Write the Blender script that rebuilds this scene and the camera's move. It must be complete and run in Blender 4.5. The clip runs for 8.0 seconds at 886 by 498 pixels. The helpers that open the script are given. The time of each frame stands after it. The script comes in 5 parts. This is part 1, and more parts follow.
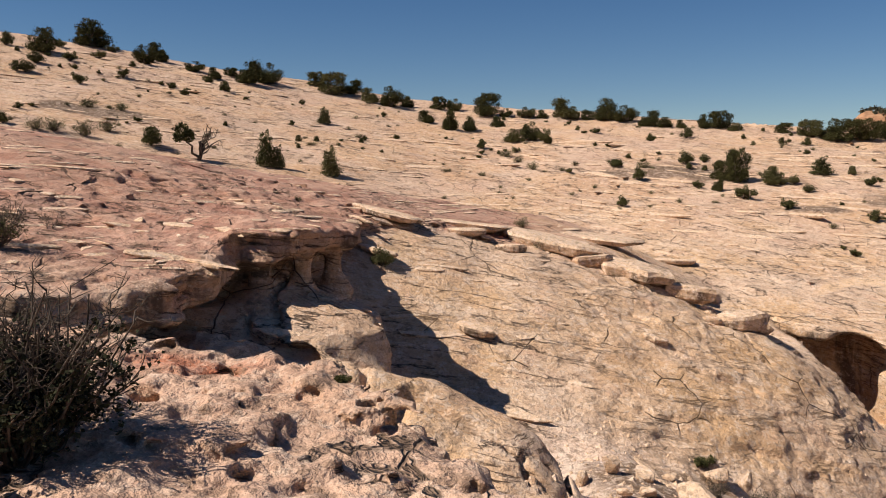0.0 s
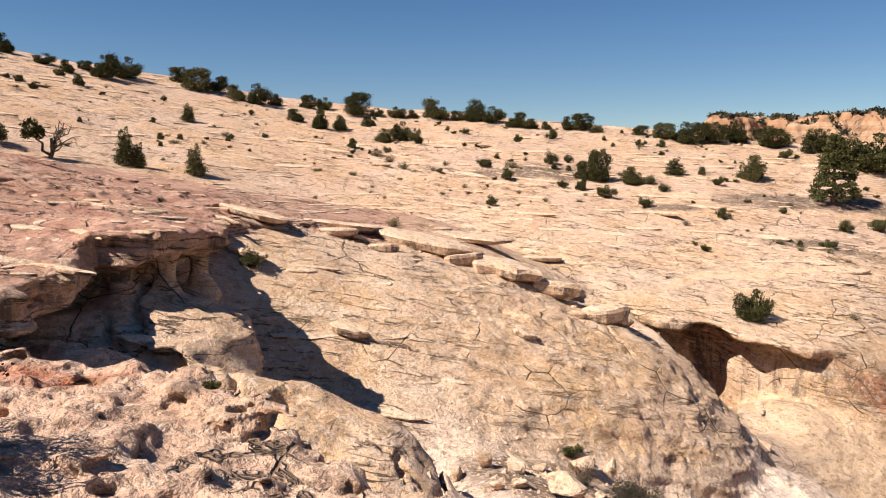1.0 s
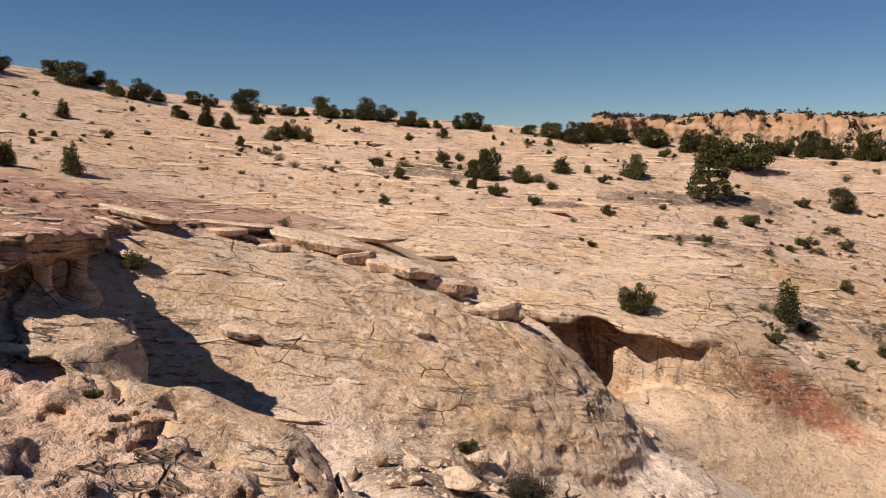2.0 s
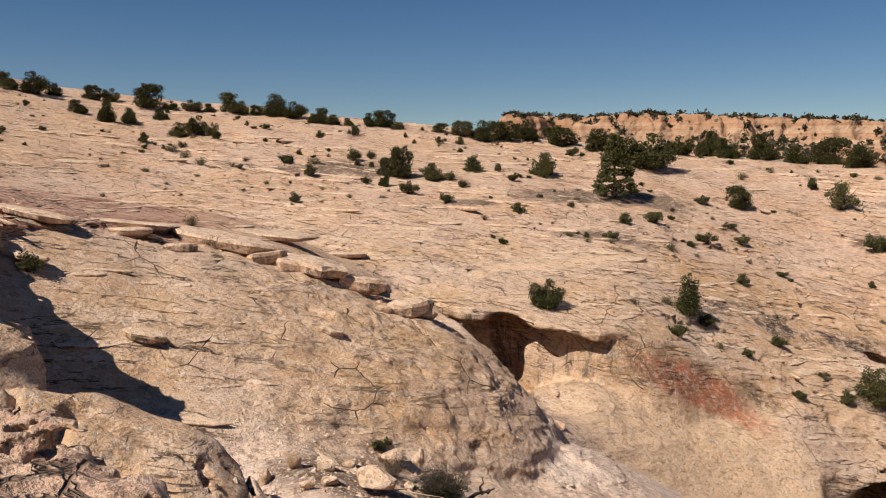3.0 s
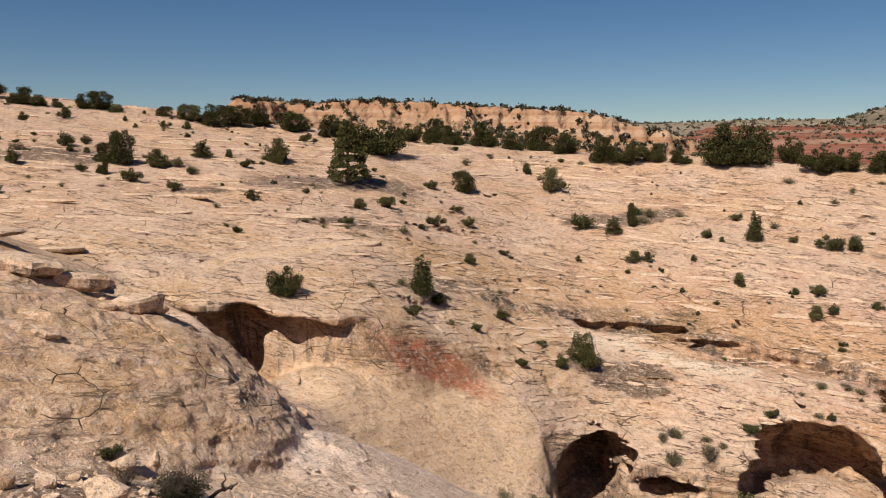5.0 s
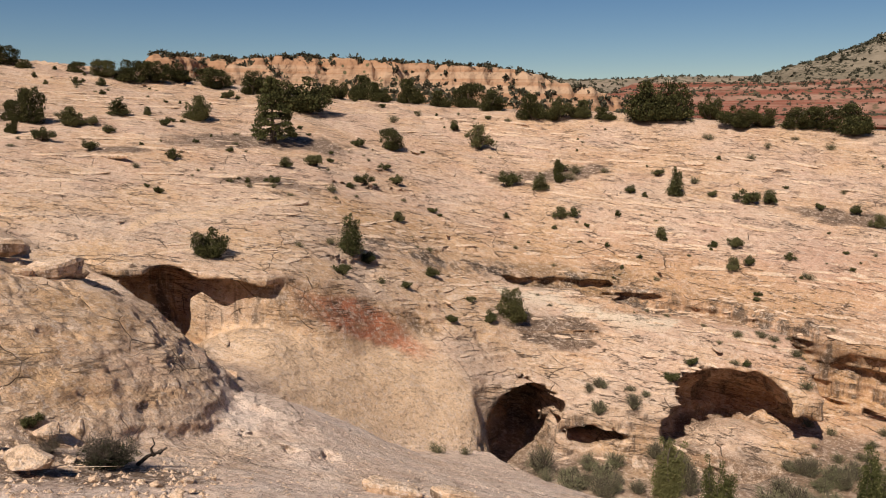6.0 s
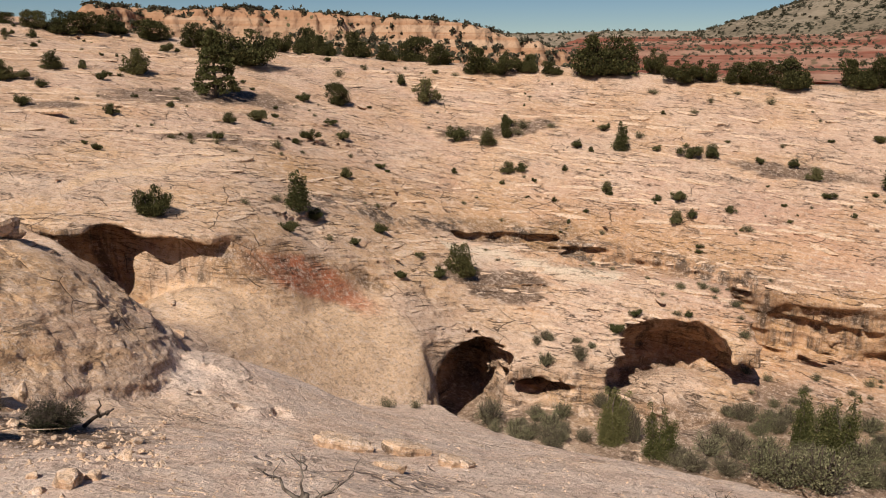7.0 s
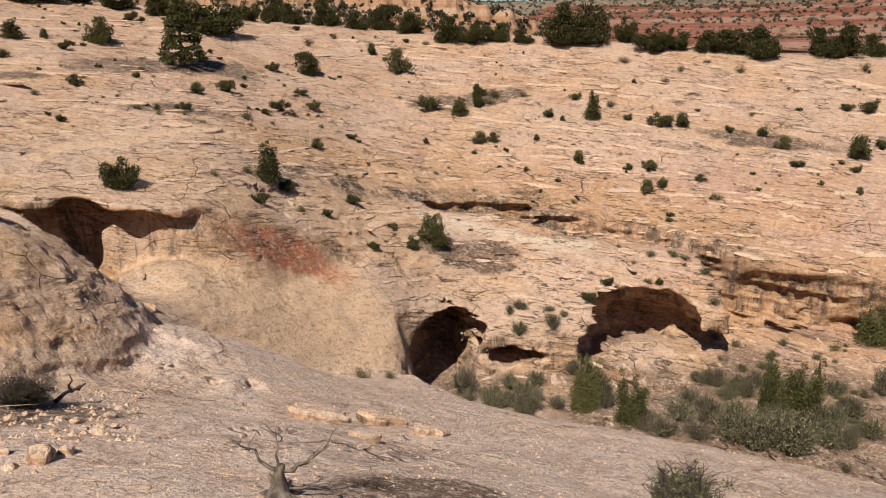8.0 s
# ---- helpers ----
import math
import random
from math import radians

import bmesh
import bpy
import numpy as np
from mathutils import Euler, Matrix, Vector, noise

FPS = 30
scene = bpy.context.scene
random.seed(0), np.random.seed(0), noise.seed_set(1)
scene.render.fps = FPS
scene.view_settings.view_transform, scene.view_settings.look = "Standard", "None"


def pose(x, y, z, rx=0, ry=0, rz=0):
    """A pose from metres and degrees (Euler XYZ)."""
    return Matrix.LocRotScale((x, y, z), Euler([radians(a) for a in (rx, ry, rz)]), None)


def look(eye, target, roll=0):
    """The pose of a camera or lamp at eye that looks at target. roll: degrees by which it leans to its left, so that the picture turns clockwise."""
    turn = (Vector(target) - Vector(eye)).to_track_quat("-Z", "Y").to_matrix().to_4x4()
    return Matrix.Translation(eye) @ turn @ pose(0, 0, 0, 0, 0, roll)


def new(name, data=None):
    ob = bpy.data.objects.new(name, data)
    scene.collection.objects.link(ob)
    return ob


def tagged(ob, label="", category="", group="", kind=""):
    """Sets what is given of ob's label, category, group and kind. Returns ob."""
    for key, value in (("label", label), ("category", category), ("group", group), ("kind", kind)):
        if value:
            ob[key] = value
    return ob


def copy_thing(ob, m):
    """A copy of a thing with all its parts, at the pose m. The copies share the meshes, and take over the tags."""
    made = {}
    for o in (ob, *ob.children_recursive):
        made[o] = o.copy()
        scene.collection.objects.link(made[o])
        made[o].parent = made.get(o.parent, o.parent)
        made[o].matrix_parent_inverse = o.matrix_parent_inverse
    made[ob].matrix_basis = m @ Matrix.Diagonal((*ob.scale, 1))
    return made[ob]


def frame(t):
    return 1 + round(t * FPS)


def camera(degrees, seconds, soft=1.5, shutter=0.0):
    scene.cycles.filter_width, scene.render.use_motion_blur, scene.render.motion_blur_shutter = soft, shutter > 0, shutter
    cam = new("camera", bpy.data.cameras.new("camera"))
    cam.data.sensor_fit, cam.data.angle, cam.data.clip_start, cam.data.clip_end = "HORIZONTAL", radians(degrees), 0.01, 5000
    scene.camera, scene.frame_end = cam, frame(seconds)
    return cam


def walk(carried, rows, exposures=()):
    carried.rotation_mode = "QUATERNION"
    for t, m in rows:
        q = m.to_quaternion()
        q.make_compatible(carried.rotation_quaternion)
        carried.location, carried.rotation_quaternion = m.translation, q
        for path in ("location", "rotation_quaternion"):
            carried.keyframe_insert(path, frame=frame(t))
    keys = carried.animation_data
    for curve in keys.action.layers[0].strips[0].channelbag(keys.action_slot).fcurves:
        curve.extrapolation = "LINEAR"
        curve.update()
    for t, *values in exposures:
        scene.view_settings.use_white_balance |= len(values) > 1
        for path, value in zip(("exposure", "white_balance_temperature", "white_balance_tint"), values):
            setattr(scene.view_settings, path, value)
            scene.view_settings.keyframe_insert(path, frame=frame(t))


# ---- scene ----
cam = camera(57.5, 8.0, soft=1.0)
TILT_ROWS = [
    # seconds, yaw, pitch, roll
    (0.0, 0.00, -5.20, 0.00),
    (0.5, -5.09, -5.18, -0.19),
    (1.0, -9.07, -5.22, -0.09),
    (1.5, -12.61, -5.24, -0.02),
    (1.7, -14.30, -5.25, 0.01),
    (2.8, -21.73, -5.49, -0.13),
    (3.0, -22.90, -5.46, -0.10),
    (3.5, -28.09, -5.49, -0.15),
    (4.0, -33.22, -5.63, -0.17),
    (4.5, -37.47, -5.78, -0.06),
    (5.0, -41.52, -6.42, -0.03),
    (5.2, -42.67, -6.88, 0.07),
    (6.3, -47.96, -10.41, 0.09),
    (6.5, -48.80, -11.05, 0.07),
    (7.0, -50.31, -12.54, 0.02),
    (7.5, -51.38, -13.63, 0.04),
    (8.0, -52.32, -14.64, 0.11),
]
EXPOSURES = [(0.0, 0.48), (0.3, 0.52), (0.5, 0.66), (0.7, 0.81), (0.8, 0.84), (1.0, 0.84), (1.2, 0.76), (1.4, 0.54), (1.5, 0.46), (1.7, 0.41), (2.8, 0.30), (5.0, 0.22), (8.0, 0.16)]
walk(cam, [(t, pose(0, 0, 0, 90 + pitch, roll, yaw)) for t, yaw, pitch, roll in TILT_ROWS], EXPOSURES)

# ---- light ----
SUN_AZ, SUN_EL = -105.0, 48.0
world = bpy.data.worlds.new("sky")
scene.world = world
world.use_nodes = True
wn = world.node_tree
sky = wn.nodes.new("ShaderNodeTexSky")
sky.sky_type, sky.sun_disc = "NISHITA", False
sky.sun_elevation, sky.sun_rotation = radians(SUN_EL), radians(SUN_AZ)
sky.altitude, sky.air_density, sky.dust_density, sky.ozone_density = 1600, 1.0, 0.0, 1.2
wn.nodes["Background"].inputs["Strength"].default_value = 0.048
tint = wn.nodes.new("ShaderNodeHueSaturation")
tint.inputs["Saturation"].default_value, tint.inputs["Hue"].default_value = 1.3, 0.506
wn.links.new(sky.outputs["Color"], tint.inputs["Color"])
wn.links.new(tint.outputs["Color"], wn.nodes["Background"].inputs["Color"])
lamp = bpy.data.lights.new("sun", "SUN")
lamp.energy, lamp.angle, lamp.color = 5.0, radians(0.5), (1.0, 0.92, 0.80)
sun = new("sun", lamp)
a, e = radians(SUN_AZ), radians(SUN_EL)
sun.matrix_world = look((math.sin(a) * math.cos(e) * 100, math.cos(a) * math.cos(e) * 100, math.sin(e) * 100), (0, 0, 0))


# ---- materials ----
def material(name):
    m = bpy.data.materials.new(name)
    m.use_nodes = True
    return m, m.node_tree.nodes, m.node_tree.links, m.node_tree.nodes["Principled BSDF"]


def node(nd, kind, **values):
    n = nd.new(kind)
    for key, value in values.items():
        if key in n.inputs:
            n.inputs[key].default_value = value
    return n


def mix(nd, lk, fac, a, b, mode="MIX"):
    """A colour mix; each of fac, a and b is a socket or a value. Returns the colour."""
    n = nd.new("ShaderNodeMix")
    n.data_type, n.blend_type = "RGBA", mode
    for sock, value in ((n.inputs[0], fac), (n.inputs[6], a), (n.inputs[7], b)):
        if hasattr(value, "is_output"):
            lk.new(value, sock)
        else:
            sock.default_value = (*value, 1) if isinstance(value, tuple) and len(value) == 3 else value
    return n.outputs[2]


def ramp(nd, lk, value, lo, hi, a=0.0, b=1.0):
    n = nd.new("ShaderNodeMapRange")
    n.interpolation_type = "SMOOTHSTEP"
    for k, q in ((1, lo), (2, hi), (3, a), (4, b)):
        n.inputs[k].default_value = q
    lk.new(value, n.inputs[0])
    return n.outputs[0]


def calc(nd, lk, op, a, b=0.0):
    n = nd.new("ShaderNodeMath")
    n.operation = op
    for sock, value in ((n.inputs[0], a), (n.inputs[1], b)):
        if hasattr(value, "is_output"):
            lk.new(value, sock)
        else:
            sock.default_value = value
    return n.outputs[0]


def noise_at(nd, lk, where, scale, detail=4.0, rough=0.55):
    n = node(nd, "ShaderNodeTexNoise", Scale=scale, Detail=detail, Roughness=rough)
    lk.new(where, n.inputs["Vector"])
    return n.outputs["Fac"]


def stretched(nd, lk, where, scale, turn=(0, 0, 0)):
    n = nd.new("ShaderNodeMapping")
    n.inputs["Scale"].default_value, n.inputs["Rotation"].default_value = scale, [radians(q) for q in turn]
    lk.new(where, n.inputs["Vector"])
    return n.outputs[0]


def dipped(nd, lk, where, scale, turn):
    """Turned first and stretched after, for beds that dip."""
    return stretched(nd, lk, stretched(nd, lk, where, (1, 1, 1), turn), scale)


def stone(name, loose=False):
    """Sandstone: cream to ochre, pink where the crust is weathered, with bedding lines, joints, lichen specks and grain."""
    m, nd, lk, bs = material(name)
    where = nd.new("ShaderNodeNewGeometry").outputs["Position"]
    kind = nd.new("ShaderNodeAttribute")
    kind.attribute_name = "rock_kind"
    part = nd.new("ShaderNodeSeparateColor")
    lk.new(kind.outputs["Color"], part.inputs[0])
    wide = noise_at(nd, lk, where, 0.16, 3)
    mid = noise_at(nd, lk, where, 0.9, 5, 0.6)
    fine = noise_at(nd, lk, where, 9.0, 4, 0.65)
    grit = noise_at(nd, lk, where, 38.0, 3, 0.7)
    # thin beds, dipping
    bed = noise_at(nd, lk, dipped(nd, lk, where, (0.35, 0.35, 5.5), (-3, -11, 0)), 1.0, 5, 0.62)
    base = mix(nd, lk, ramp(nd, lk, wide, 0.38, 0.62), CREAM, OCHRE)
    base = mix(nd, lk, ramp(nd, lk, bed, 0.45, 0.75, 0, 0.6), base, PALE)
    base = mix(nd, lk, ramp(nd, lk, mid, 0.5, 0.8, 0, 0.6), base, ROSE)
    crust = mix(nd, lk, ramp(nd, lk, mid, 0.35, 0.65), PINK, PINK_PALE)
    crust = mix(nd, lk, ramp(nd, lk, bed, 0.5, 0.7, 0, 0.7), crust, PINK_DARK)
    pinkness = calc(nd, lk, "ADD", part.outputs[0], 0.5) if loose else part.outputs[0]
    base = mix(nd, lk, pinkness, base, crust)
    base = mix(nd, lk, part.outputs[1], base, RED)
    # the apron's pale pinkish rock, lightened more because it tilts from the sun
    base = mix(nd, lk, calc(nd, lk, "MULTIPLY", kind.outputs["Alpha"], 0.8), base, mix(nd, lk, ramp(nd, lk, mid, 0.35, 0.65), APRON, APRON_PALE))
    earth = mix(nd, lk, ramp(nd, lk, fine, 0.35, 0.65), SOIL_DARK, SOIL_PALE)
    base = mix(nd, lk, part.outputs[2], base, earth)
    worn = nd.new("ShaderNodeAttribute")
    worn.attribute_name = "rock_wear"
    wore = nd.new("ShaderNodeSeparateColor")
    lk.new(worn.outputs["Color"], wore.inputs[0])
    base = mix(nd, lk, calc(nd, lk, "MULTIPLY", wore.outputs[1], ramp(nd, lk, bed, 0.3, 0.7, 0.95, 0.5)), base, OCHRE_DEEP)
    base = mix(nd, lk, calc(nd, lk, "MULTIPLY", wore.outputs[2], 0.85), base, BLEACHED)
    # the bowl's cream rock, lightened further to make up for its weak sunlight
    base = mix(nd, lk, calc(nd, lk, "MULTIPLY", ramp(nd, lk, worn.outputs["Alpha"], 0.5, 1.0), 0.75), base, BOWL_LIGHTENED)
    base = mix(nd, lk, ramp(nd, lk, part.outputs[1], 0.15, 0.75, 0, 0.9), base, RED)
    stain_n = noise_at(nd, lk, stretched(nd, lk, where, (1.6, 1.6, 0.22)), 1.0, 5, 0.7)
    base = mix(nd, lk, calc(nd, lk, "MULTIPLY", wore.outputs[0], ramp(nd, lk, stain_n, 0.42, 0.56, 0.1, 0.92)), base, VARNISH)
    # mottling that can be told from far off
    blot = noise_at(nd, lk, where, 2.6, 6, 0.78)
    base = mix(nd, lk, ramp(nd, lk, blot, 0.54, 0.60, 0, 0.26), base, DIRT_AND_SHADE)
    bare = calc(nd, lk, "SUBTRACT", 1.0, calc(nd, lk, "MULTIPLY", part.outputs[0], 0.75))
    base = mix(nd, lk, calc(nd, lk, "MULTIPLY", bare, ramp(nd, lk, blot, 0.47, 0.41, 0, 0.5)), base, PALE)
    level = nd.new("ShaderNodeSeparateXYZ")
    lk.new(nd["Geometry"].outputs["Normal"], level.inputs[0])
    upward = level.outputs[2]
    # bedding seams: thin dark lines that run far and pinch out
    seam_at = dipped(nd, lk, where, (0.22, 0.30, 2.9), (-3, -10, 0))
    seam = noise_at(nd, lk, seam_at, 1.0, 6, 0.6)
    ridge = calc(nd, lk, "ABSOLUTE", calc(nd, lk, "SUBTRACT", seam, 0.5))
    seam_some = ramp(nd, lk, noise_at(nd, lk, where, 0.5, 3), 0.42, 0.54)
    seam_some = calc(nd, lk, "MULTIPLY", seam_some, calc(nd, lk, "SUBTRACT", 1.0, kind.outputs["Alpha"]))
    # the lines also stand for shade under small ledges, put into the colour
    seam_and_shade = calc(nd, lk, "MULTIPLY", ramp(nd, lk, ridge, 0.0, 0.015, 1.0, 0.0), seam_some)
    cross = noise_at(nd, lk, dipped(nd, lk, where, (0.13, 0.13, 2.2), (3, -21, 0)), 1.0, 5, 0.55)
    cross = ramp(nd, lk, calc(nd, lk, "ABSOLUTE", calc(nd, lk, "SUBTRACT", cross, 0.48)), 0.0, 0.011, 1.0, 0.0)
    cross_some = ramp(nd, lk, noise_at(nd, lk, where, 0.21, 4, 0.6), 0.54, 0.62, 0.0, 0.7)
    seam_and_shade = calc(nd, lk, "MAXIMUM", seam_and_shade, calc(nd, lk, "MULTIPLY", cross, cross_some))
    seam_and_shade = calc(nd, lk, "MULTIPLY", seam_and_shade, calc(nd, lk, "SUBTRACT", 1.0, worn.outputs["Alpha"]))
    # cross-bedding: sets of fine parallel lines that dip along the slope
    sweep = nd.new("ShaderNodeTexWave")
    sweep.bands_direction = "Z"
    for key, q in (("Scale", 1.15), ("Distortion", 7.0), ("Detail", 6.0), ("Detail Scale", 1.1), ("Detail Roughness", 0.7)):
        sweep.inputs[key].default_value = q
    lk.new(dipped(nd, lk, where, (0.35, 0.35, 1.0), (0, -15, 0)), sweep.inputs["Vector"])
    sweep_line = ramp(nd, lk, sweep.outputs["Fac"], 0.0, 0.06, 1.0, 0.0)
    sweep_some = ramp(nd, lk, noise_at(nd, lk, where, 0.33, 4, 0.65), 0.55, 0.66, 0.0, 0.5)
    sweep_some = calc(nd, lk, "MULTIPLY", sweep_some, ramp(nd, lk, upward, 0.86, 0.95))
    seam_and_shade = calc(nd, lk, "MAXIMUM", seam_and_shade, calc(nd, lk, "MULTIPLY", sweep_line, sweep_some))
    # joints: long thin cracks filled with dirt
    crack = nd.new("ShaderNodeTexVoronoi")
    crack.feature = "DISTANCE_TO_EDGE"
    crack.inputs["Scale"].default_value = 0.42
    warp = nd.new("ShaderNodeVectorMath")
    warp.operation = "MULTIPLY_ADD"
    wn3 = node(nd, "ShaderNodeTexNoise", Scale=0.7, Detail=3.0)
    lk.new(where, wn3.inputs["Vector"])
    lk.new(wn3.outputs["Color"], warp.inputs[0])
    warp.inputs[1].default_value = (0.55, 0.55, 0.55)
    lk.new(stretched(nd, lk, where, (1.4, 0.5, 2.6), (0, 10, 25)), warp.inputs[2])
    lk.new(warp.outputs[0], crack.inputs["Vector"])
    line = ramp(nd, lk, crack.outputs["Distance"], 0.0, 0.013, 1.0, 0.0)
    some = ramp(nd, lk, noise_at(nd, lk, where, 0.4, 2), 0.525, 0.59)
    some = calc(nd, lk, "MULTIPLY", some, calc(nd, lk, "SUBTRACT", 1.0, kind.outputs["Alpha"]))
    some = calc(nd, lk, "MULTIPLY", some, ramp(nd, lk, worn.outputs["Alpha"], 0.5, 0.8, 1.0, 0.0))
    line = calc(nd, lk, "MAXIMUM", calc(nd, lk, "MULTIPLY", line, some), seam_and_shade)
    # dark mineral streaks that run down steep faces
    normal = nd.new("ShaderNodeSeparateXYZ")
    lk.new(nd["Geometry"].outputs["Normal"], normal.inputs[0])
    steep = ramp(nd, lk, normal.outputs[2], 0.05, 0.5, 1.0, 0.0)
    warm = ramp(nd, lk, noise_at(nd, lk, stretched(nd, lk, where, (0.25, 0.25, 1.4)), 1.0, 3), 0.4, 0.6, 0.05, 0.6)
    base = mix(nd, lk, calc(nd, lk, "MULTIPLY", ramp(nd, lk, normal.outputs[2], 0.2, 0.75, 1.0, 0.0), warm), base, ORANGE)
    streak = ramp(nd, lk, noise_at(nd, lk, stretched(nd, lk, where, (1.1, 1.1, 0.10)), 1.0, 4, 0.7), 0.47, 0.62)
    base = mix(nd, lk, calc(nd, lk, "MULTIPLY", calc(nd, lk, "MULTIPLY", steep, streak), 0.8), base, VARNISH)
    # specks of lichen, pale flakes, dust
    speck = ramp(nd, lk, fine, 0.54, 0.68, 0, 0.4)
    base = mix(nd, lk, speck, base, DIRT_AND_SHADE)
    flake = ramp(nd, lk, noise_at(nd, lk, where, 5.0, 5, 0.75), 0.55, 0.64, 0, 0.7)
    base = mix(nd, lk, calc(nd, lk, "MULTIPLY", flake, bare), base, PALE)
    base = mix(nd, lk, ramp(nd, lk, grit, 0.48, 0.68, 0.0, 0.38), base, DIRT_AND_SHADE)
    base = mix(nd, lk, calc(nd, lk, "MULTIPLY", bare, ramp(nd, lk, noise_at(nd, lk, where, 17.0, 3, 0.7), 0.55, 0.72, 0.0, 0.5)), base, PALE)
    grain = noise_at(nd, lk, where, 6.5, 6, 0.8)
    base = mix(nd, lk, calc(nd, lk, "MULTIPLY", kind.outputs["Alpha"], ramp(nd, lk, grain, 0.55, 0.61, 0, 0.42)), base, DIRT_AND_SHADE)
    base = mix(nd, lk, calc(nd, lk, "MULTIPLY", kind.outputs["Alpha"], ramp(nd, lk, grain, 0.46, 0.40, 0, 0.6)), base, APRON_PALE)
    # crisp little hollows painted darker and chipped flakes paler, shading put into the colour
    chip = noise_at(nd, lk, dipped(nd, lk, where, (3.2, 3.2, 8.0), (-4, -14, 0)), 1.0, 6, 0.72)
    dent = ramp(nd, lk, chip, 0.575, 0.605)
    proud = ramp(nd, lk, chip, 0.40, 0.425, 1.0, 0.0)
    base = mix(nd, lk, calc(nd, lk, "MULTIPLY", dent, 0.48), base, DIRT_AND_SHADE)
    base = mix(nd, lk, calc(nd, lk, "MULTIPLY", calc(nd, lk, "MULTIPLY", proud, 0.42), bare), base, PALE)
    base = mix(nd, lk, calc(nd, lk, "MULTIPLY", line, 0.85), base, CRACK_AND_SHADE)
    lk.new(base, bs.inputs["Base Color"])
    bs.inputs["Roughness"].default_value = 0.92
    bs.inputs["Specular IOR Level"].default_value = 0.25
    height = calc(nd, lk, "MULTIPLY", mid, 0.16)
    height = calc(nd, lk, "ADD", height, calc(nd, lk, "MULTIPLY", bed, 0.06))
    height = calc(nd, lk, "ADD", height, calc(nd, lk, "MULTIPLY", fine, 0.075))
    height = calc(nd, lk, "ADD", height, calc(nd, lk, "MULTIPLY", grit, 0.018))
    height = calc(nd, lk, "SUBTRACT", height, calc(nd, lk, "MULTIPLY", line, 0.08))
    height = calc(nd, lk, "SUBTRACT", height, calc(nd, lk, "MULTIPLY", dent, 0.012))
    height = calc(nd, lk, "ADD", height, calc(nd, lk, "MULTIPLY", proud, 0.012))
    bump = nd.new("ShaderNodeBump")
    bump.inputs["Strength"].default_value = 1.0
    bump.inputs["Distance"].default_value = 1.0
    lk.new(height, bump.inputs["Height"])
    lk.new(bump.outputs[0], bs.inputs["Normal"])
    return m


CREAM, OCHRE, PALE, ROSE = (0.595, 0.41, 0.29), (0.59, 0.37, 0.21), (0.69, 0.53, 0.42), (0.53, 0.31, 0.23)
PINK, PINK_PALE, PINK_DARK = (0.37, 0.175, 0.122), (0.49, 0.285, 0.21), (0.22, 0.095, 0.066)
ORANGE = (0.50, 0.29, 0.155)
OCHRE_DEEP, BLEACHED = (0.50, 0.285, 0.125), (0.74, 0.60, 0.45)
APRON, APRON_PALE = (0.69, 0.495, 0.40), (0.79, 0.635, 0.54)
BOWL_LIGHTENED = (0.72, 0.485, 0.305)
SOIL_DARK, SOIL_PALE = (0.12, 0.075, 0.05), (0.24, 0.155, 0.105)
RED, DIRT_AND_SHADE, VARNISH = (0.46, 0.135, 0.06), (0.15, 0.095, 0.06), (0.055, 0.042, 0.033)
CRACK_AND_SHADE = (0.075, 0.048, 0.032)
SANDSTONE = stone("sandstone")
VOXEL, OUTER = 0.13, 0.35

# ---- landform ----
def lattice(ix, iy, iz):
    """A fixed random value from 0 to 1 for each whole-numbered place."""
    n = ix.astype(np.uint32) * np.uint32(374761393) + iy.astype(np.uint32) * np.uint32(668265263) + iz.astype(np.uint32) * np.uint32(2147483647)
    n = (n ^ (n >> np.uint32(13))) * np.uint32(1274126177)
    n = (n ^ (n >> np.uint32(15))) * np.uint32(2246822519)
    return ((n ^ (n >> np.uint32(16))) & np.uint32(0xFFFF)).astype(np.float32) * np.float32(1 / 65535.0)


def vnoise(x, y, z):
    """Smooth value noise from -1 to 1."""
    whole, part = [], []
    for a in (x, y, z):
        a = np.asarray(a, dtype=np.float32)
        f = np.floor(a)
        w = a - f
        whole.append(f.astype(np.int32))
        part.append(w * w * w * (w * (w * 6 - 15) + 10))
    (ix, iy, iz), (u, v, w) = whole, part
    rows = []
    for dx in (0, 1):
        cols = []
        for dy in (0, 1):
            a, b = lattice(ix + dx, iy + dy, iz), lattice(ix + dx, iy + dy, iz + 1)
            cols.append(a + (b - a) * w)
        rows.append(cols[0] + (cols[1] - cols[0]) * v)
    return (rows[0] + (rows[1] - rows[0]) * u) * 2 - 1


def fbm(x, y, z, octaves=4, gain=0.5):
    total, amp = 0, 1.0
    for k in range(octaves):
        total = total + amp * vnoise(x * 2 ** k + 17.3 * k, y * 2 ** k - 9.1 * k, z * 2 ** k + 4.7 * k)
        amp *= gain
    return total


def smax(a, b, k):
    h = np.clip(0.5 + 0.5 * (a - b) / k, 0, 1)
    return b + (a - b) * h + k * h * (1 - h)


def smin(a, b, k):
    return -smax(-a, -b, k)


def soft(a, k=1.0):
    """max(a, 0) with a soft knee."""
    return 0.5 * (a + np.sqrt(a * a + k * k))


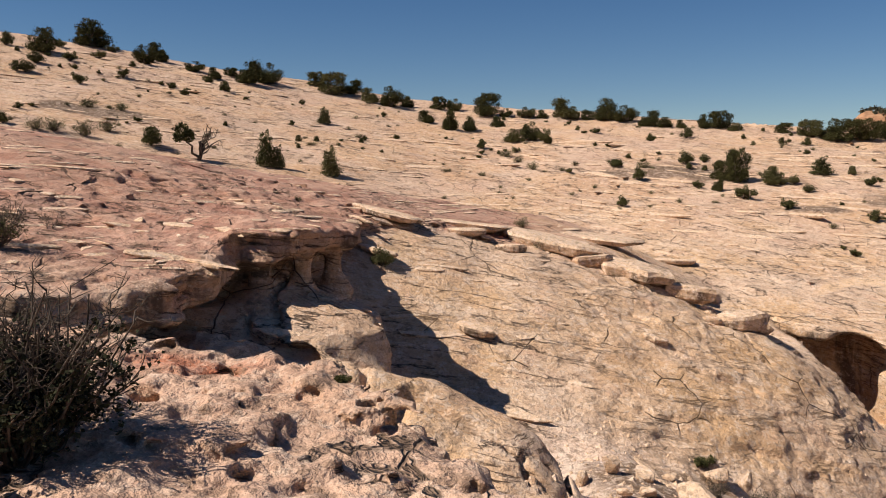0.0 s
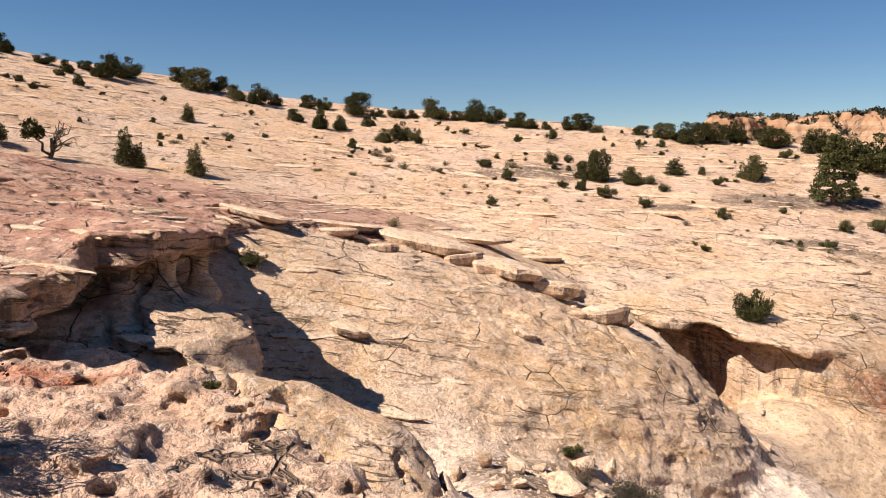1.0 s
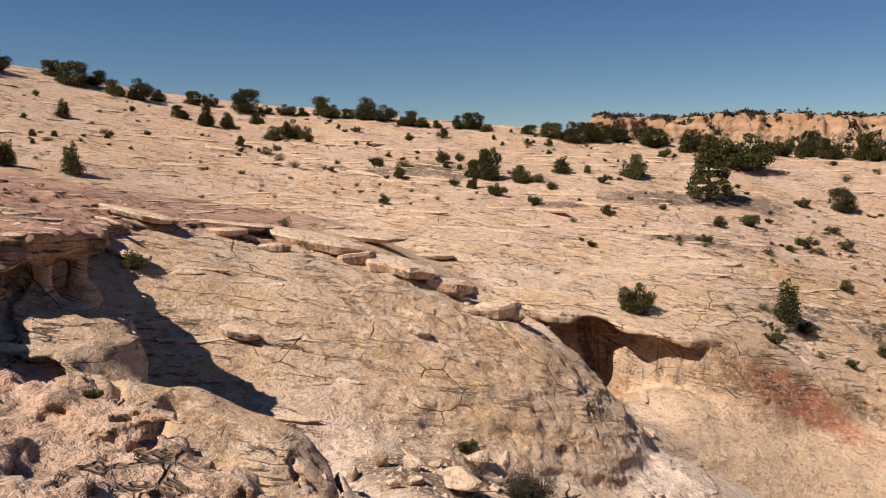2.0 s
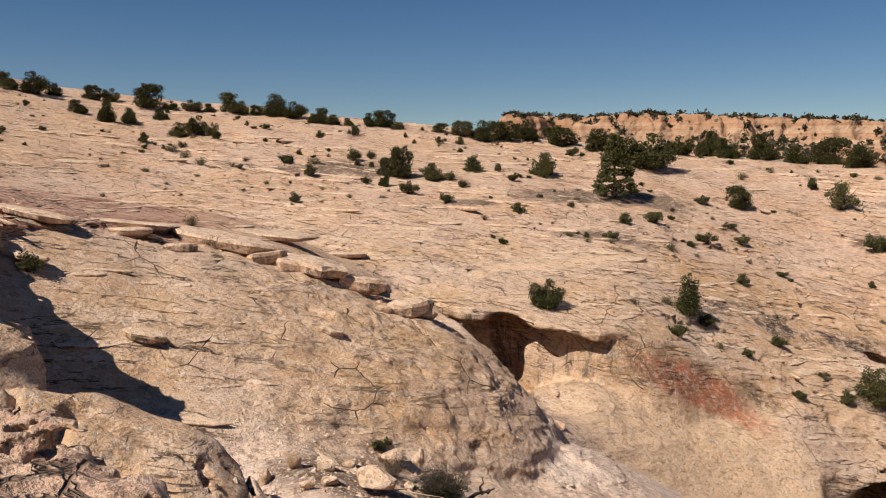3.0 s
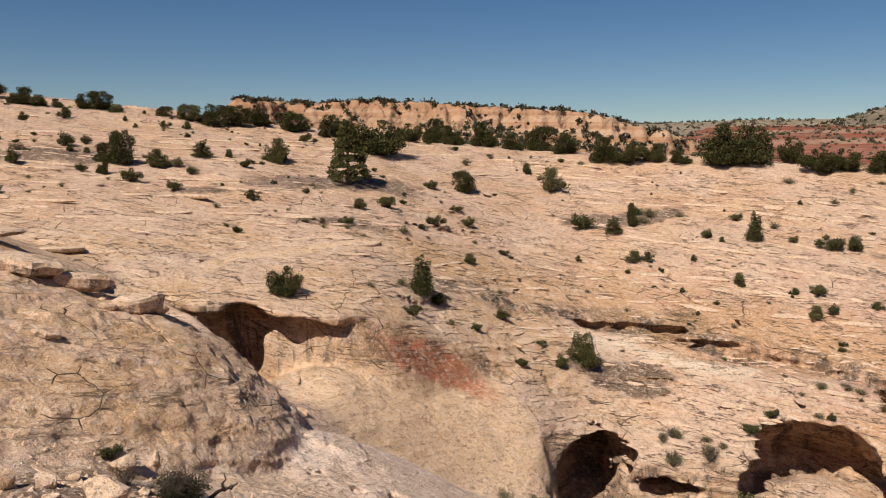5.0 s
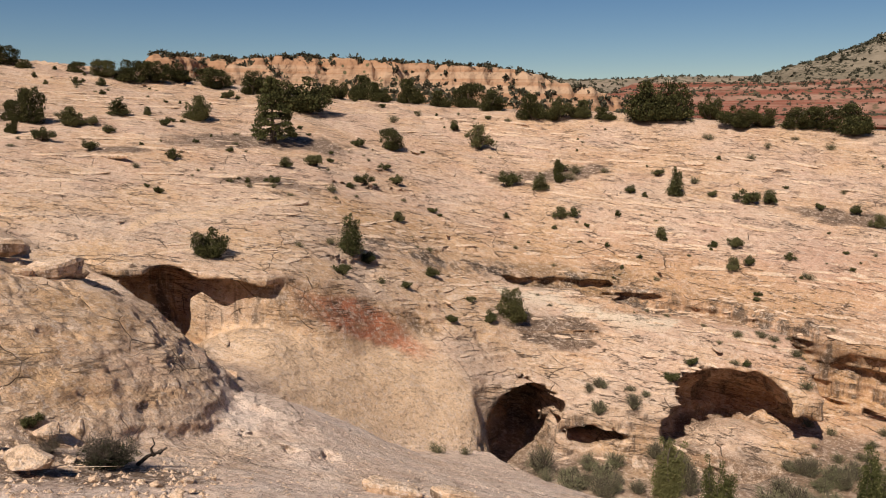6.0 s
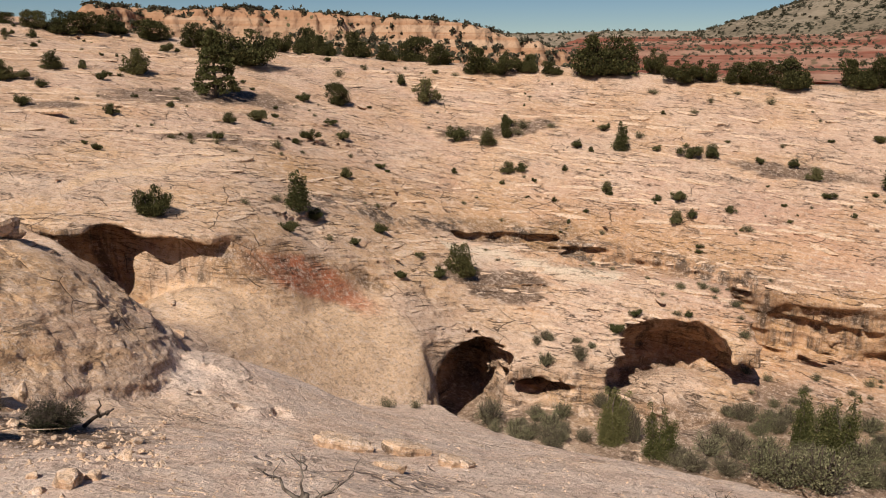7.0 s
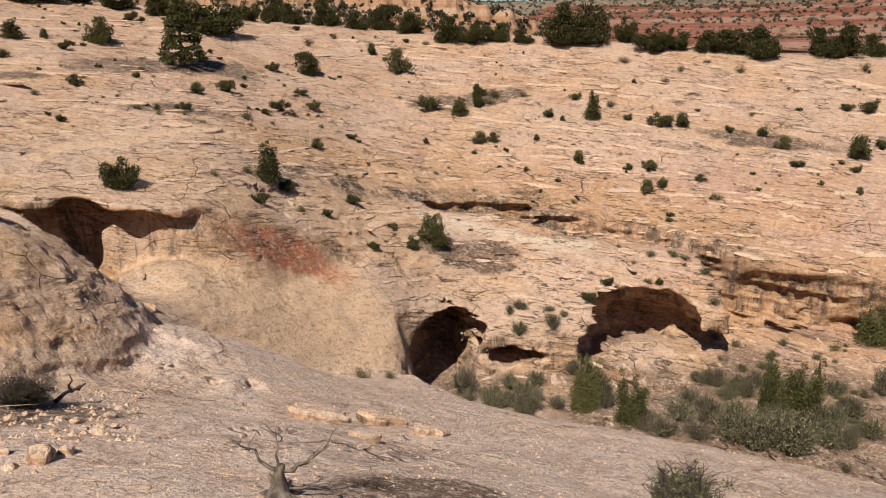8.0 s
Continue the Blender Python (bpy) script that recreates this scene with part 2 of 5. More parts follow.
def outline(x, y, corners):
    """Signed distance in the plan to a closed outline, negative inside."""
    size = np.broadcast(x, y).shape
    best = np.full(size, 1e9)
    inside = np.zeros(size, dtype=bool)
    for (ax, ay), (bx, by) in zip(corners, corners[1:] + corners[:1]):
        ex, ey = bx - ax, by - ay
        px, py = x - ax, y - ay
        f = np.clip((px * ex + py * ey) / (ex * ex + ey * ey), 0, 1)
        best = np.minimum(best, (px - f * ex) ** 2 + (py - f * ey) ** 2)
        crosses = ((ay > y) != (by > y)) & (px < ex * py / (ey if ey else 1e-9))
        inside ^= crosses
    d = np.sqrt(best)
    return np.where(inside, -d, d)


KNOB_RIM = [(-40, -40), (2.5, -40), (1.9, 0), (0.95, 3.1), (0.37, 4.4), (-0.26, 5.75), (-1.4, 7.0), (-3.6, 7.45), (-6.0, 8.2), (-40, 12)]
SLAB_RIM = [(-60, 5), (-9, 9.5), (-5.6, 11.6), (-4.4, 13.0), (-4.3, 14.4), (-3.9, 15.5), (-3.3, 15.7), (-1.9, 17.8), (-2.7, 21), (-2.5, 24), (-1.5, 26.8), (0.3, 27.4), (4.2, 27.8),
            (6.5, 28.4), (9.5, 31), (15, 38), (16, 60), (-60, 60)]
DOME_RIM = [(2.5, 16.2), (5.5, 17.0), (8.9, 18.4), (10.8, 19.4), (12.3, 20.8), (13.8, 22.6), (14.0, 24.2), (13.5, 25.6), (12.0, 27.2), (8, 28.5), (2, 29), (0, 20)]
PILLARS = [(-3.7, 16.3, 0.36), (-3.0, 17.0, 0.26), (-2.5, 18.2, 0.3)]
SPUR_RIM = [(-6.5, 12.5), (-2.5, 12.9), (0, 12.3), (1.6, 11.6), (2.9, 12.3), (2.4, 14.1), (1.0, 14.8), (-0.7, 15.4), (-1.4, 17.0), (-2.2, 19.5), (-7, 19.5)]
MAIN_RIM = [(10, 60), (18, 37.5), (26, 34.6), (30.0, 33.4), (33.3, 32.0), (37.4, 31.0), (40.3, 29.3), (41.5, 27.0), (42.2, 24.6), (44.0, 21.9), (45.4, 18.5), (45.7, 14.6), (47.4, 9.2), (48.6, 5), (56, -20), (400, -60), (400, 400), (10, 400)]
BROW_RIM = [(26, 27), (27.6, 24.3), (29.4, 23.9), (33.2, 20.6), (35.4, 18.3), (37.2, 15.8), (39.4, 13.3), (41.2, 12.7), (43.2, 14.2), (60, 30), (60, 60), (30, 40)]
# the first alcove: its roof's edge, and its wall behind
ROOF_RIM = [(13.6, 32.0), (15.2, 30.7), (16.4, 29.9), (17.4, 28.9), (18.8, 27.9), (21.6, 27.5), (24.6, 28.0), (27.6, 28.0), (29.6, 27.2), (60, 20), (60, 60), (10, 60)]
BACK_RIM = [(12.0, 34.0), (15.5, 34.0), (17.3, 32.3), (18.2, 29.9), (19.3, 28.2), (21.6, 27.75), (24.8, 28.2), (27.6, 28.1), (29.6, 27.3), (60, 20), (60, 60), (10, 60)]


def knob_top(x, y):
    return -1.65 - 0.12 * x - 0.02 * y


def slab_top(x, y):
    z = -4.01 - 0.2055 * x + 0.0845 * y
    z = z + 0.95 * np.exp(-((x + 2.6) / 3.0) ** 2 - ((y - 17.2) / 3.2) ** 2)
    return z - 0.55 * soft(y - 37.2 - 0.42 * x, 0.8) - 0.27 * soft(x - 6.5, 1.0)


def apron_top(x, y):
    brink = soft(x - 0.1 - (19.5 + 0.45 * soft(y - 8.5, 2.0)), 0.3)
    z = -2.49 - 0.373 * x - 0.125 * y - 0.8 * soft(3.2 - x, 1.0) * np.clip(y / 6, 0, 1) - 1.6 * brink
    return z + 1.5 * np.exp(-((x - 14.2) / 4.2) ** 2 - ((y - 21.6) / 3.6) ** 2)


def main_top(x, y):
    """The great slope: it faces south, and swings round to face west."""
    w = np.clip((np.degrees(np.arctan2(x, np.maximum(y, 0.1))) - 34) / 24, 0, 1)
    w = w * w * (3 - 2 * w)
    north = -13.76 + 0.03 * x + 0.2301 * y + 0.25 * soft(-x, 6.0)
    east = -29.3 + 0.3038 * x + 0.2384 * y
    cap = 8.9 - 0.13 * x - 0.04 * soft(np.hypot(x, y) - 95, 8.0)
    return smin(north * (1 - w) + east * w, cap, 1.5)


def dome_top(x, y):
    face = -12.6 - 0.323 * x + 0.411 * y + 1.1 * np.exp(-((x - 7.5) / 6.0) ** 2 - ((y - 22.5) / 4.0) ** 2)
    face = face - 1.5 * soft(16.65 - 0.44 * x - y, 0.3) * np.clip((4.5 - x) / 2, 0, 1)
    face = face - 0.8 * np.exp(-((x + 1.6) / 3.0) ** 2 - ((y - 17.5) / 3.0) ** 2)
    face = face + 1.0 * np.exp(-((x - 12.3) / 2.2) ** 2 - ((y - 26.0) / 2.2) ** 2)
    face = smin(face, -3.4 - 0.27 * (x - 7) - 0.3 * soft(y - 25.5, 1.0) + 0.9 * soft(10.5 - x, 1.0), 0.6)
    return smin(face, slab_top(x, y) - 0.12, 0.5)


def flank_top(x, y):
    f = np.clip((y - 23.8) / 1.6, 0, 1)
    return -5.6 - (1.0 + 1.6 * f) * (x - 12.4 - 0.45 * f) + 0.45 * (y - 26)


def dome_body(x, y):
    return smin(dome_top(x, y), flank_top(x, y), 0.9)


def brow_top(x, y):
    return np.minimum(-16.7 + 0.0608 * x + 0.1196 * y - 0.25 * np.exp(-((outline(x, y, MAIN_RIM) - 0.6) / 1.2) ** 2), main_top(x, y))


def slopes(x, y):
    """The height of all that has no overhang."""
    h = smin(bowl_top(x, y), main_top(x, y), 0.3)
    beyond = soft(outline(x, y, DOME_RIM) - 0.1, 0.3) * np.clip((x - 3.5) / 3, 0, 1)
    h = smax(h, dome_body(x, y) - 1.6 * beyond, 0.5)
    h = smax(h, apron_top(x, y), 0.2)
    talus = -16.9 + 0.9 * np.clip((x + 0.2 * y - 43.5) / 5, 0, 1)
    return smax(h, talus, 0.5)


def bowl_top(x, y):
    """The smooth hollow below the first alcove, which rolls over into the wash."""
    u, v = np.clip(x, 8, 30), np.clip(y, 15, 31)
    z = -16.17 - 0.358 * u + 0.512 * v - 0.092 * (v - 26) ** 2 + 0.0239 * (u - 20) ** 2
    off = (x - 14.2) * 0.942 - (y - 24.5) * 0.336
    z = z - 1.5 * np.exp(-(off / 1.9) ** 2) * np.clip((y - 23.6) / 2.5, 0, 1)
    return z - 1.6 * soft(x - 1.163 * y + 0.4 + 0.5 * vnoise(x * 0.9, y * 0.9, y * 0.3), 0.4) + 1.6 * soft(y - 32.4, 0.5) + 0.9 * soft(13.0 - x, 0.5) * np.clip((y - 27) / 3, 0, 1)


def ball(x, y, z, cx, cy, cz, rx, ry, rz, turn=0):
    c, s = math.cos(radians(turn)), math.sin(radians(turn))
    u, v = (x - cx) * c + (y - cy) * s, -(x - cx) * s + (y - cy) * c
    q = np.sqrt((u / rx) ** 2 + (v / ry) ** 2 + ((z - cz) / rz) ** 2)
    return (q - 1) * min(rx, ry, rz)


def pits(x, y, z):
    """Rounded hollows at scattered places: 1 at a hollow's heart, 0 outside."""
    fx, fy, fz = np.floor(x - 0.5), np.floor(y - 0.5), np.floor(z - 0.5)
    best = 0.0
    for dx in (0, 1):
        for dy in (0, 1):
            for dz in (0, 1):
                ix, iy, iz = (fx + dx).astype(np.int32), (fy + dy).astype(np.int32), (fz + dz).astype(np.int32)
                px, py, pz = (c + 0.12 + 0.76 * lattice(ix + k, iy - 7 * k, iz + 3 * k) for c, k in ((ix, 11), (iy, 29), (iz, 53)))
                r = 0.15 + 0.4 * lattice(ix + 91, iy, iz) ** 2
                best = np.maximum(best, 1 - np.sqrt((x - px) ** 2 + (y - py) ** 2 + (z - pz) ** 2) / r)
    return best


def beds(x, y, z, rise, tilt=0.05):
    """Worn bedding: each bed stands proud at its top and is cut back at its foot."""
    s = (z + tilt * x - 0.04 * y + 0.22 * vnoise(x * 0.22, y * 0.22, z * 0.1) + 0.05 * vnoise(x * 1.3, y * 1.3, z)) / rise
    saw = s - np.floor(s)
    hard = lattice(np.floor(s).astype(np.int32), np.zeros(np.shape(s), dtype=np.int32), np.zeros(np.shape(s), dtype=np.int32))
    patch = np.clip(vnoise(x * 0.17 + 40, y * 0.17, z * 0.4) * 1.6 + 0.35, 0, 1)
    return (saw ** 4 - 0.2) * (0.25 + hard) * patch


def weather(x, y, z):
    """How far the worn surface stands out from the smooth landform."""
    out = 0.2 * fbm(x * 0.15, y * 0.15, z * 0.3, 2) + 0.055 * fbm(x * 0.8, y * 0.8, z * 1.6, 3)
    calm = 1 - 0.5 * np.clip(x / 4, 0, 1) * (1 - np.clip((np.hypot(x, y) - 28) / 5, 0, 1)) + 0.6 * np.clip((x - 25) / 4, 0, 1) * np.clip((50 - x) / 4, 0, 1)
    out = out + (0.16 * beds(x, y, z, 0.55, 0.14) + 0.07 * beds(x + 31, y, z, 0.23, 0.24)) * calm
    if not meets(x, 2, 15):
        return out
    dome = np.clip((x - 2) / 2, 0, 1) * np.clip((15 - x) / 1.5, 0, 1) * np.clip((y - 15) / 2, 0, 1) * np.clip((29 - y) / 2, 0, 1)
    cut = np.clip(1 - np.abs(vnoise(x * 0.55 + 0.5 * z, y * 0.5, z * 0.4 + 0.2 * x)) / 0.05, 0, 1) + np.clip(1 - np.abs(vnoise(x * 0.9 + 8, y * 0.3, z * 1.3 + 0.5 * x)) / 0.06, 0, 1)
    out = out + dome * (0.09 * fbm(x * 1.1, y * 1.1, z * 1.8, 3, 0.6) + 0.12 * beds(x, y, z, 0.42, 0.36) - 0.07 * cut)
    return out


def meets(x, lo, hi):
    """Whether any of the places asked for lies in this stretch."""
    return x.max() > lo and x.min() < hi


def solid(x, y, z):
    """Negative inside the rock."""
    d = (z - slopes(x, y)) * 0.85
    wob = 0.35 * vnoise(x * 0.9, y * 0.9, z * 0.5) + 0.2 * vnoise(x * 2.3, y * 2.3, z * 1.5)
    lump = 0.35 * vnoise(x * 0.6 + 3, y * 0.6, z * 0.9) + 0.15 * vnoise(x * 1.7, y * 1.7, z * 2.4)
    if meets(x, -90, 18):
        # pink slab with its undercut rim
        top = slab_top(x, y)
        under = np.clip(top - z - 0.38, 0, 0.5) * 2.0 + np.clip(top - z - 0.9, 0, 1.0) * 0.3
        d = smin(d, smax(z - top, outline(x, y, SLAB_RIM) + wob * 0.8 + under, 0.25), 0.2)
    if meets(x, -3, 17):
        # the dome's foot bulges over the apron
        foot = dome_body(x, y) + 0.1
        low = np.clip(foot - z, 0, 2.2)
        d = smin(d, smax((z - foot) * 0.9, outline(x, y, DOME_RIM) + 0.6 * wob - 0.22 * low, 1.5), 0.35)
    if meets(x, -9, 5):
        # a spur of jointed rock that runs out from under the rim
        spur = np.minimum(-6.48 - 0.446 * x + 0.173 * y, slab_top(x, y) - 1.3) + 0.3 * vnoise(x * 0.8, y * 0.8, z * 0.5)
        joint = 0.35 * np.clip(1 - np.abs(vnoise(x * 0.75 + 7, y * 0.4 + 0.3 * x, z * 0.2)) / 0.07, 0, 1) + 0.2 * np.clip(1 - np.abs(vnoise(x * 0.4, y * 1.1 + 3, z * 0.2)) / 0.06, 0, 1)
        d = smin(d, smax(z - spur, outline(x, y, SPUR_RIM) + 0.6 * wob, 1.1) + joint, 0.12)
    if meets(x, 10, 60):
        # the great slope runs out over the first alcove as a thin roof
        edge, back = outline(x, y, ROOF_RIM) + 0.35 * wob + 0.5 * np.clip((x - 18.6) / 2.0, 0, 1), outline(x, y, BACK_RIM) + 0.3 * wob
        top = main_top(x, y)
        d = smin(d, smax(smax(z - top, top - z - 0.34 - 0.2 * lump, 0.1), edge, 0.15), 0.1)
        d = smin(d, smax(z - top + 0.2, back - (0.1 + 0.75 * np.clip((x - 18.2) / 2.5, 0, 1)) * np.clip(top - 0.4 - z, 0, 3), 0.2), 0.25)
    if meets(x, 18, 200):
        # brow over the alcoves
        brow = brow_top(x, y)
        d = smin(d, smax(z - brow, outline(x, y, BROW_RIM) + 0.45 * wob + np.clip(z + 14.5, -2, 1) * 0.1, 0.7), 0.3)
    if meets(x, 6, 500):
        # the great slope with its undercut foot
        top = main_top(x, y)
        under = np.clip(top - 0.7 - z, 0, 1.5) * 0.7
        d = smin(d, smax((z - top) * 0.9, outline(x, y, MAIN_RIM) + wob + under, 0.5), 0.3)
    if meets(x, -90, 6):
        # the knob under the eye
        knob = knob_top(x, y)
        under = np.clip(knob - 0.4 - z, 0, 1.0) * 0.5
        d = smin(d, smax(z - knob, outline(x, y, KNOB_RIM) + wob * 0.4 + under, 0.35), 0.2)
    # alcoves, with floors of their own
    if meets(x, 12, 29):
        d = smax(d, -ball(x, y, z, 15.4, 29.8, -8.4, 1.35, 3.2, 2.6, -22) + 0.3 * lump, 0.2)
    if meets(x, 25, 60):
        floor = -17.4 - z + 0.3 * lump
        hollow = smin(ball(x, y, z, 30.9, 23.8, -15.6, 1.85, 4.8, 2.1, -50), ball(x, y, z + 0.12 * (x - 33), 33.6, 21.3, -15.8, 2.4, 3.4, 0.65, -52), 0.3)
        hollow = smin(hollow, ball(x, y, z, 30.4, 23.9, -16.2, 1.7, 2.6, 1.8, -50), 0.3)
        hollow = smin(hollow, ball(x, y, z, 31.0, 23.7, -14.85, 1.9, 3.0, 1.1, -50), 0.2)
        d = smax(d, -smax(hollow + 0.5 * lump, floor, 0.3), 0.15)
        floor = -17.9 - z + 0.4 * lump
        hollow = smin(ball(x, y, z, 38.6, 16.6, -15.8, 3.2, 5.0, 3.1, -64), ball(x, y, z, 40.7, 14.5, -15.6, 2.3, 3.0, 0.8, -66), 0.3)
        d = smax(d, -smax(hollow + lump, floor, 0.3), 0.15)
        d = smin(d, ball(x, y, z, 39.9, 15.9, -17.5, 4.2, 3.0, 1.35, -64) + 0.6 * lump, 0.3)
        # slots under the long lip of the great slope
        d = smax(d, -ball(x, y, z + 0.1 * (x - 40), 39.6, 28.9, -10.25, 3.8, 0.8, 0.3, -42) + 0.45 * lump, 0.15)
        d = smax(d, -ball(x, y, z, 42.0, 25.4, -10.95, 2.6, 0.7, 0.25, -68) + 0.4 * lump, 0.15)
        d = smax(d, -ball(x, y, z, 46.6, 11.2, -13.6, 4.5, 0.8, 0.6, -68) + 0.5 * lump, 0.25)
        d = smax(d, -ball(x, y, z, 47.8, 8.4, -16.2, 4.0, 1.5, 0.5, -70) + 0.4 * lump, 0.2)
    if not meets(x, -6, 0):
        return d
    # stubs of rock that hold the rim up
    for px, py, w in PILLARS:
        mid = slab_top(px, py) - 0.85
        d = smin(d, smax(np.hypot(x - px, y - py) - w * (0.5 + 2.0 * np.minimum((z - mid) ** 2, 0.4)), np.abs(z - mid) - 0.65, 0.1), 0.2)
    return d


def rock(x, y, z):
    near = np.clip((np.hypot(x, y) - 9) / 4, 0, 1)
    return solid(x, y, z) - weather(x, y, z) * (0.35 + 0.65 * near)


def rough_rock(x, y, z):
    """The same with the pits and knobs that show close by."""
    d = rock(x, y, z)
    top = np.where(outline(x, y, KNOB_RIM) < 0.8, 1.0, np.clip(1 - np.abs(z - slab_top(x, y)) * 1.2, 0, 1) * (outline(x, y, SLAB_RIM) < 0.6))
    d = d - top * (0.085 * fbm(x * 2.2, y * 2.2, z * 4.5, 3, 0.6) + 0.012 * beds(x, y, z + 0.2 * vnoise(x, y, z), 0.13))
    return d


def pitted_rock(x, y, z):
    d = rough_rock(x, y, z)
    d = d - 0.03 * fbm(x * 5, y * 5, z * 9, 3)
    patch = np.clip(vnoise(x * 0.8, y * 0.8, z) + 0.75, 0, 1)
    hole = 0.13 * pits(x * 4.0, y * 4.0, z * 5.0) ** 0.7 + 0.24 * pits(x * 1.3, y * 1.3, z * 2.0) + 0.07 * pits(x * 8.0 + 5, y * 8.0, z * 9.0) ** 0.7
    return d + patch * hole


def nets(field, lo, hi, step):
    """Naive surface nets: the zero surface of a field as vertices and quads."""
    size = [int(math.ceil((b - a) / step)) // 4 * 4 + 5 for a, b in zip(lo, hi)]
    xs, ys, zs = (a + step * np.arange(n) for a, n in zip(lo, size))
    rough = np.concatenate([field(row[:, None, None], ys[None, 2::4, None], zs[None, None, 2::4]) for row in np.array_split(xs[2::4], 8)])
    near = np.abs(rough) < step * 4.2 + 0.12
    full = np.repeat(np.repeat(np.repeat(np.sign(rough).astype(np.float32), 4, 0), 4, 1), 4, 2)
    pad = [(0, n - m) for n, m in zip(size, full.shape)]
    full = np.pad(full, pad, mode="edge")
    bi, bj, bk = np.nonzero(near)
    off = np.arange(4)
    for s in range(0, len(bi), 4000):
        I = bi[s:s + 4000, None, None, None] * 4 + off[:, None, None]
        J = bj[s:s + 4000, None, None, None] * 4 + off[None, :, None]
        K = bk[s:s + 4000, None, None, None] * 4 + off[None, None, :]
        full[I, J, K] = field(xs[I], ys[J], zs[K])
    neg = full < 0
    count = np.zeros([n - 1 for n in size], dtype=np.int8)
    for dx in (0, 1):
        for dy in (0, 1):
            for dz in (0, 1):
                count += neg[dx:size[0] - 1 + dx, dy:size[1] - 1 + dy, dz:size[2] - 1 + dz]
    ai, aj, ak = np.nonzero((count > 0) & (count < 8))
    index = np.full(count.shape, -1, dtype=np.int32)
    index[ai, aj, ak] = np.arange(len(ai))
    place = np.zeros((len(ai), 3))
    hits = np.zeros(len(ai))
    corners = [(a, b, c) for a in (0, 1) for b in (0, 1) for c in (0, 1)]
    values = {c: full[ai + c[0], aj + c[1], ak + c[2]] for c in corners}
    for c in corners:
        for axis in range(3):
            if c[axis] == 0:
                e = tuple(1 if q == axis else c[q] for q in range(3))
                a, b = values[c], values[e]
                m = (a < 0) != (b < 0)
                f = np.where(m, a / np.where(m, a - b, 1), 0)
                for q in range(3):
                    place[:, q] += np.where(m, c[q] + (f if q == axis else 0), 0)
                hits += m
    place /= hits[:, None]
    place = (place + np.stack([ai, aj, ak], 1)) * step + np.array(lo)
    quads = []
    for axis in range(3):
        b, c = (axis + 1) % 3, (axis + 2) % 3
        lowr = [slice(1, n - 1) for n in size]
        lowr[axis] = slice(0, size[axis] - 1)
        upr = list(lowr)
        upr[axis] = slice(1, size[axis])
        n0, n1 = neg[tuple(lowr)], neg[tuple(upr)]
        for flip in (0, 1):
            p = np.stack(np.nonzero((n0 & ~n1) if flip else (~n0 & n1)), 1)
            for q in range(3):
                if q != axis:
                    p[:, q] += 1
            eb, ec = np.eye(3, dtype=int)[b], np.eye(3, dtype=int)[c]
            ring = [p - eb - ec, p - ec, p, p - eb]
            if not flip:
                ring = ring[::-1]
            quads.append(np.stack([index[r[:, 0], r[:, 1], r[:, 2]] for r in ring], 1))
    return place, np.concatenate(quads)


def link_mesh(name, verts, faces, mats, smooth=True, parent=None):
    me = bpy.data.meshes.new(name)
    verts = np.asarray(verts, dtype=np.float32)
    faces = np.asarray(faces, dtype=np.int32)
    k = faces.shape[1]
    me.vertices.add(len(verts))
    me.vertices.foreach_set("co", verts.ravel())
    me.loops.add(faces.size)
    me.loops.foreach_set("vertex_index", faces.ravel())
    me.polygons.add(len(faces))
    me.polygons.foreach_set("loop_start", np.arange(0, faces.size, k, dtype=np.int32))
    me.polygons.foreach_set("use_smooth", np.full(len(faces), smooth))
    me.update(calc_edges=True)
    for m in mats:
        me.materials.append(m)
    ob = new(name, me)
    ob.parent = parent
    return ob


BOX_LO, BOX_HI = (-17.0, 0.5, -18.8), (58.0, 46.0, 3.5)
RIM_LO, RIM_HI = (-10.0, 9.0, -9.0), (14.5, 30.0, 1.5)
EYE_LO, EYE_HI = (-8.0, 1.0, -5.0), (2.6, 9.3, -0.3)


def without(verts, faces, lo, hi, margin):
    """Leave out the faces that lie inside a finer piece."""
    inside = ((verts[:, 0] > lo[0] + margin) & (verts[:, 0] < hi[0] - margin) & (verts[:, 1] > lo[1] + margin) & (verts[:, 1] < hi[1] - margin)
              & (verts[:, 2] > lo[2] + margin) & (verts[:, 2] < hi[2] - margin))
    return faces[~inside[faces].all(1)]


pieces = []
v, f = nets(rock, BOX_LO, BOX_HI, VOXEL)
f = without(v, f, RIM_LO, RIM_HI, 1.5 * VOXEL)
pieces.append((v, without(v, f, EYE_LO, EYE_HI, 1.5 * VOXEL)))
v, f = nets(rough_rock, RIM_LO, RIM_HI, VOXEL * 0.6)
pieces.append((v, without(v, f, EYE_LO, EYE_HI, 1.5 * VOXEL)))
pieces.append(nets(pitted_rock, EYE_LO, EYE_HI, VOXEL * 0.23))


def graded(lo, hi, fine, reach):
    """Grid lines: even from lo to hi, then ever wider out to reach."""
    mid = list(np.arange(lo, hi + 1e-6, fine))
    up, down, s = [mid[-1]], [mid[0]], fine
    while up[-1] < reach:
        s *= 1.12
        up.append(up[-1] + s)
        down.append(down[-1] - s)
    return np.array(down[:0:-1] + mid + up[1:])


gx, gy = graded(-50, 100, OUTER, 4000), graded(-6, 110, OUTER, 4000)
GX, GY = np.meshgrid(gx, gy, indexing="ij")


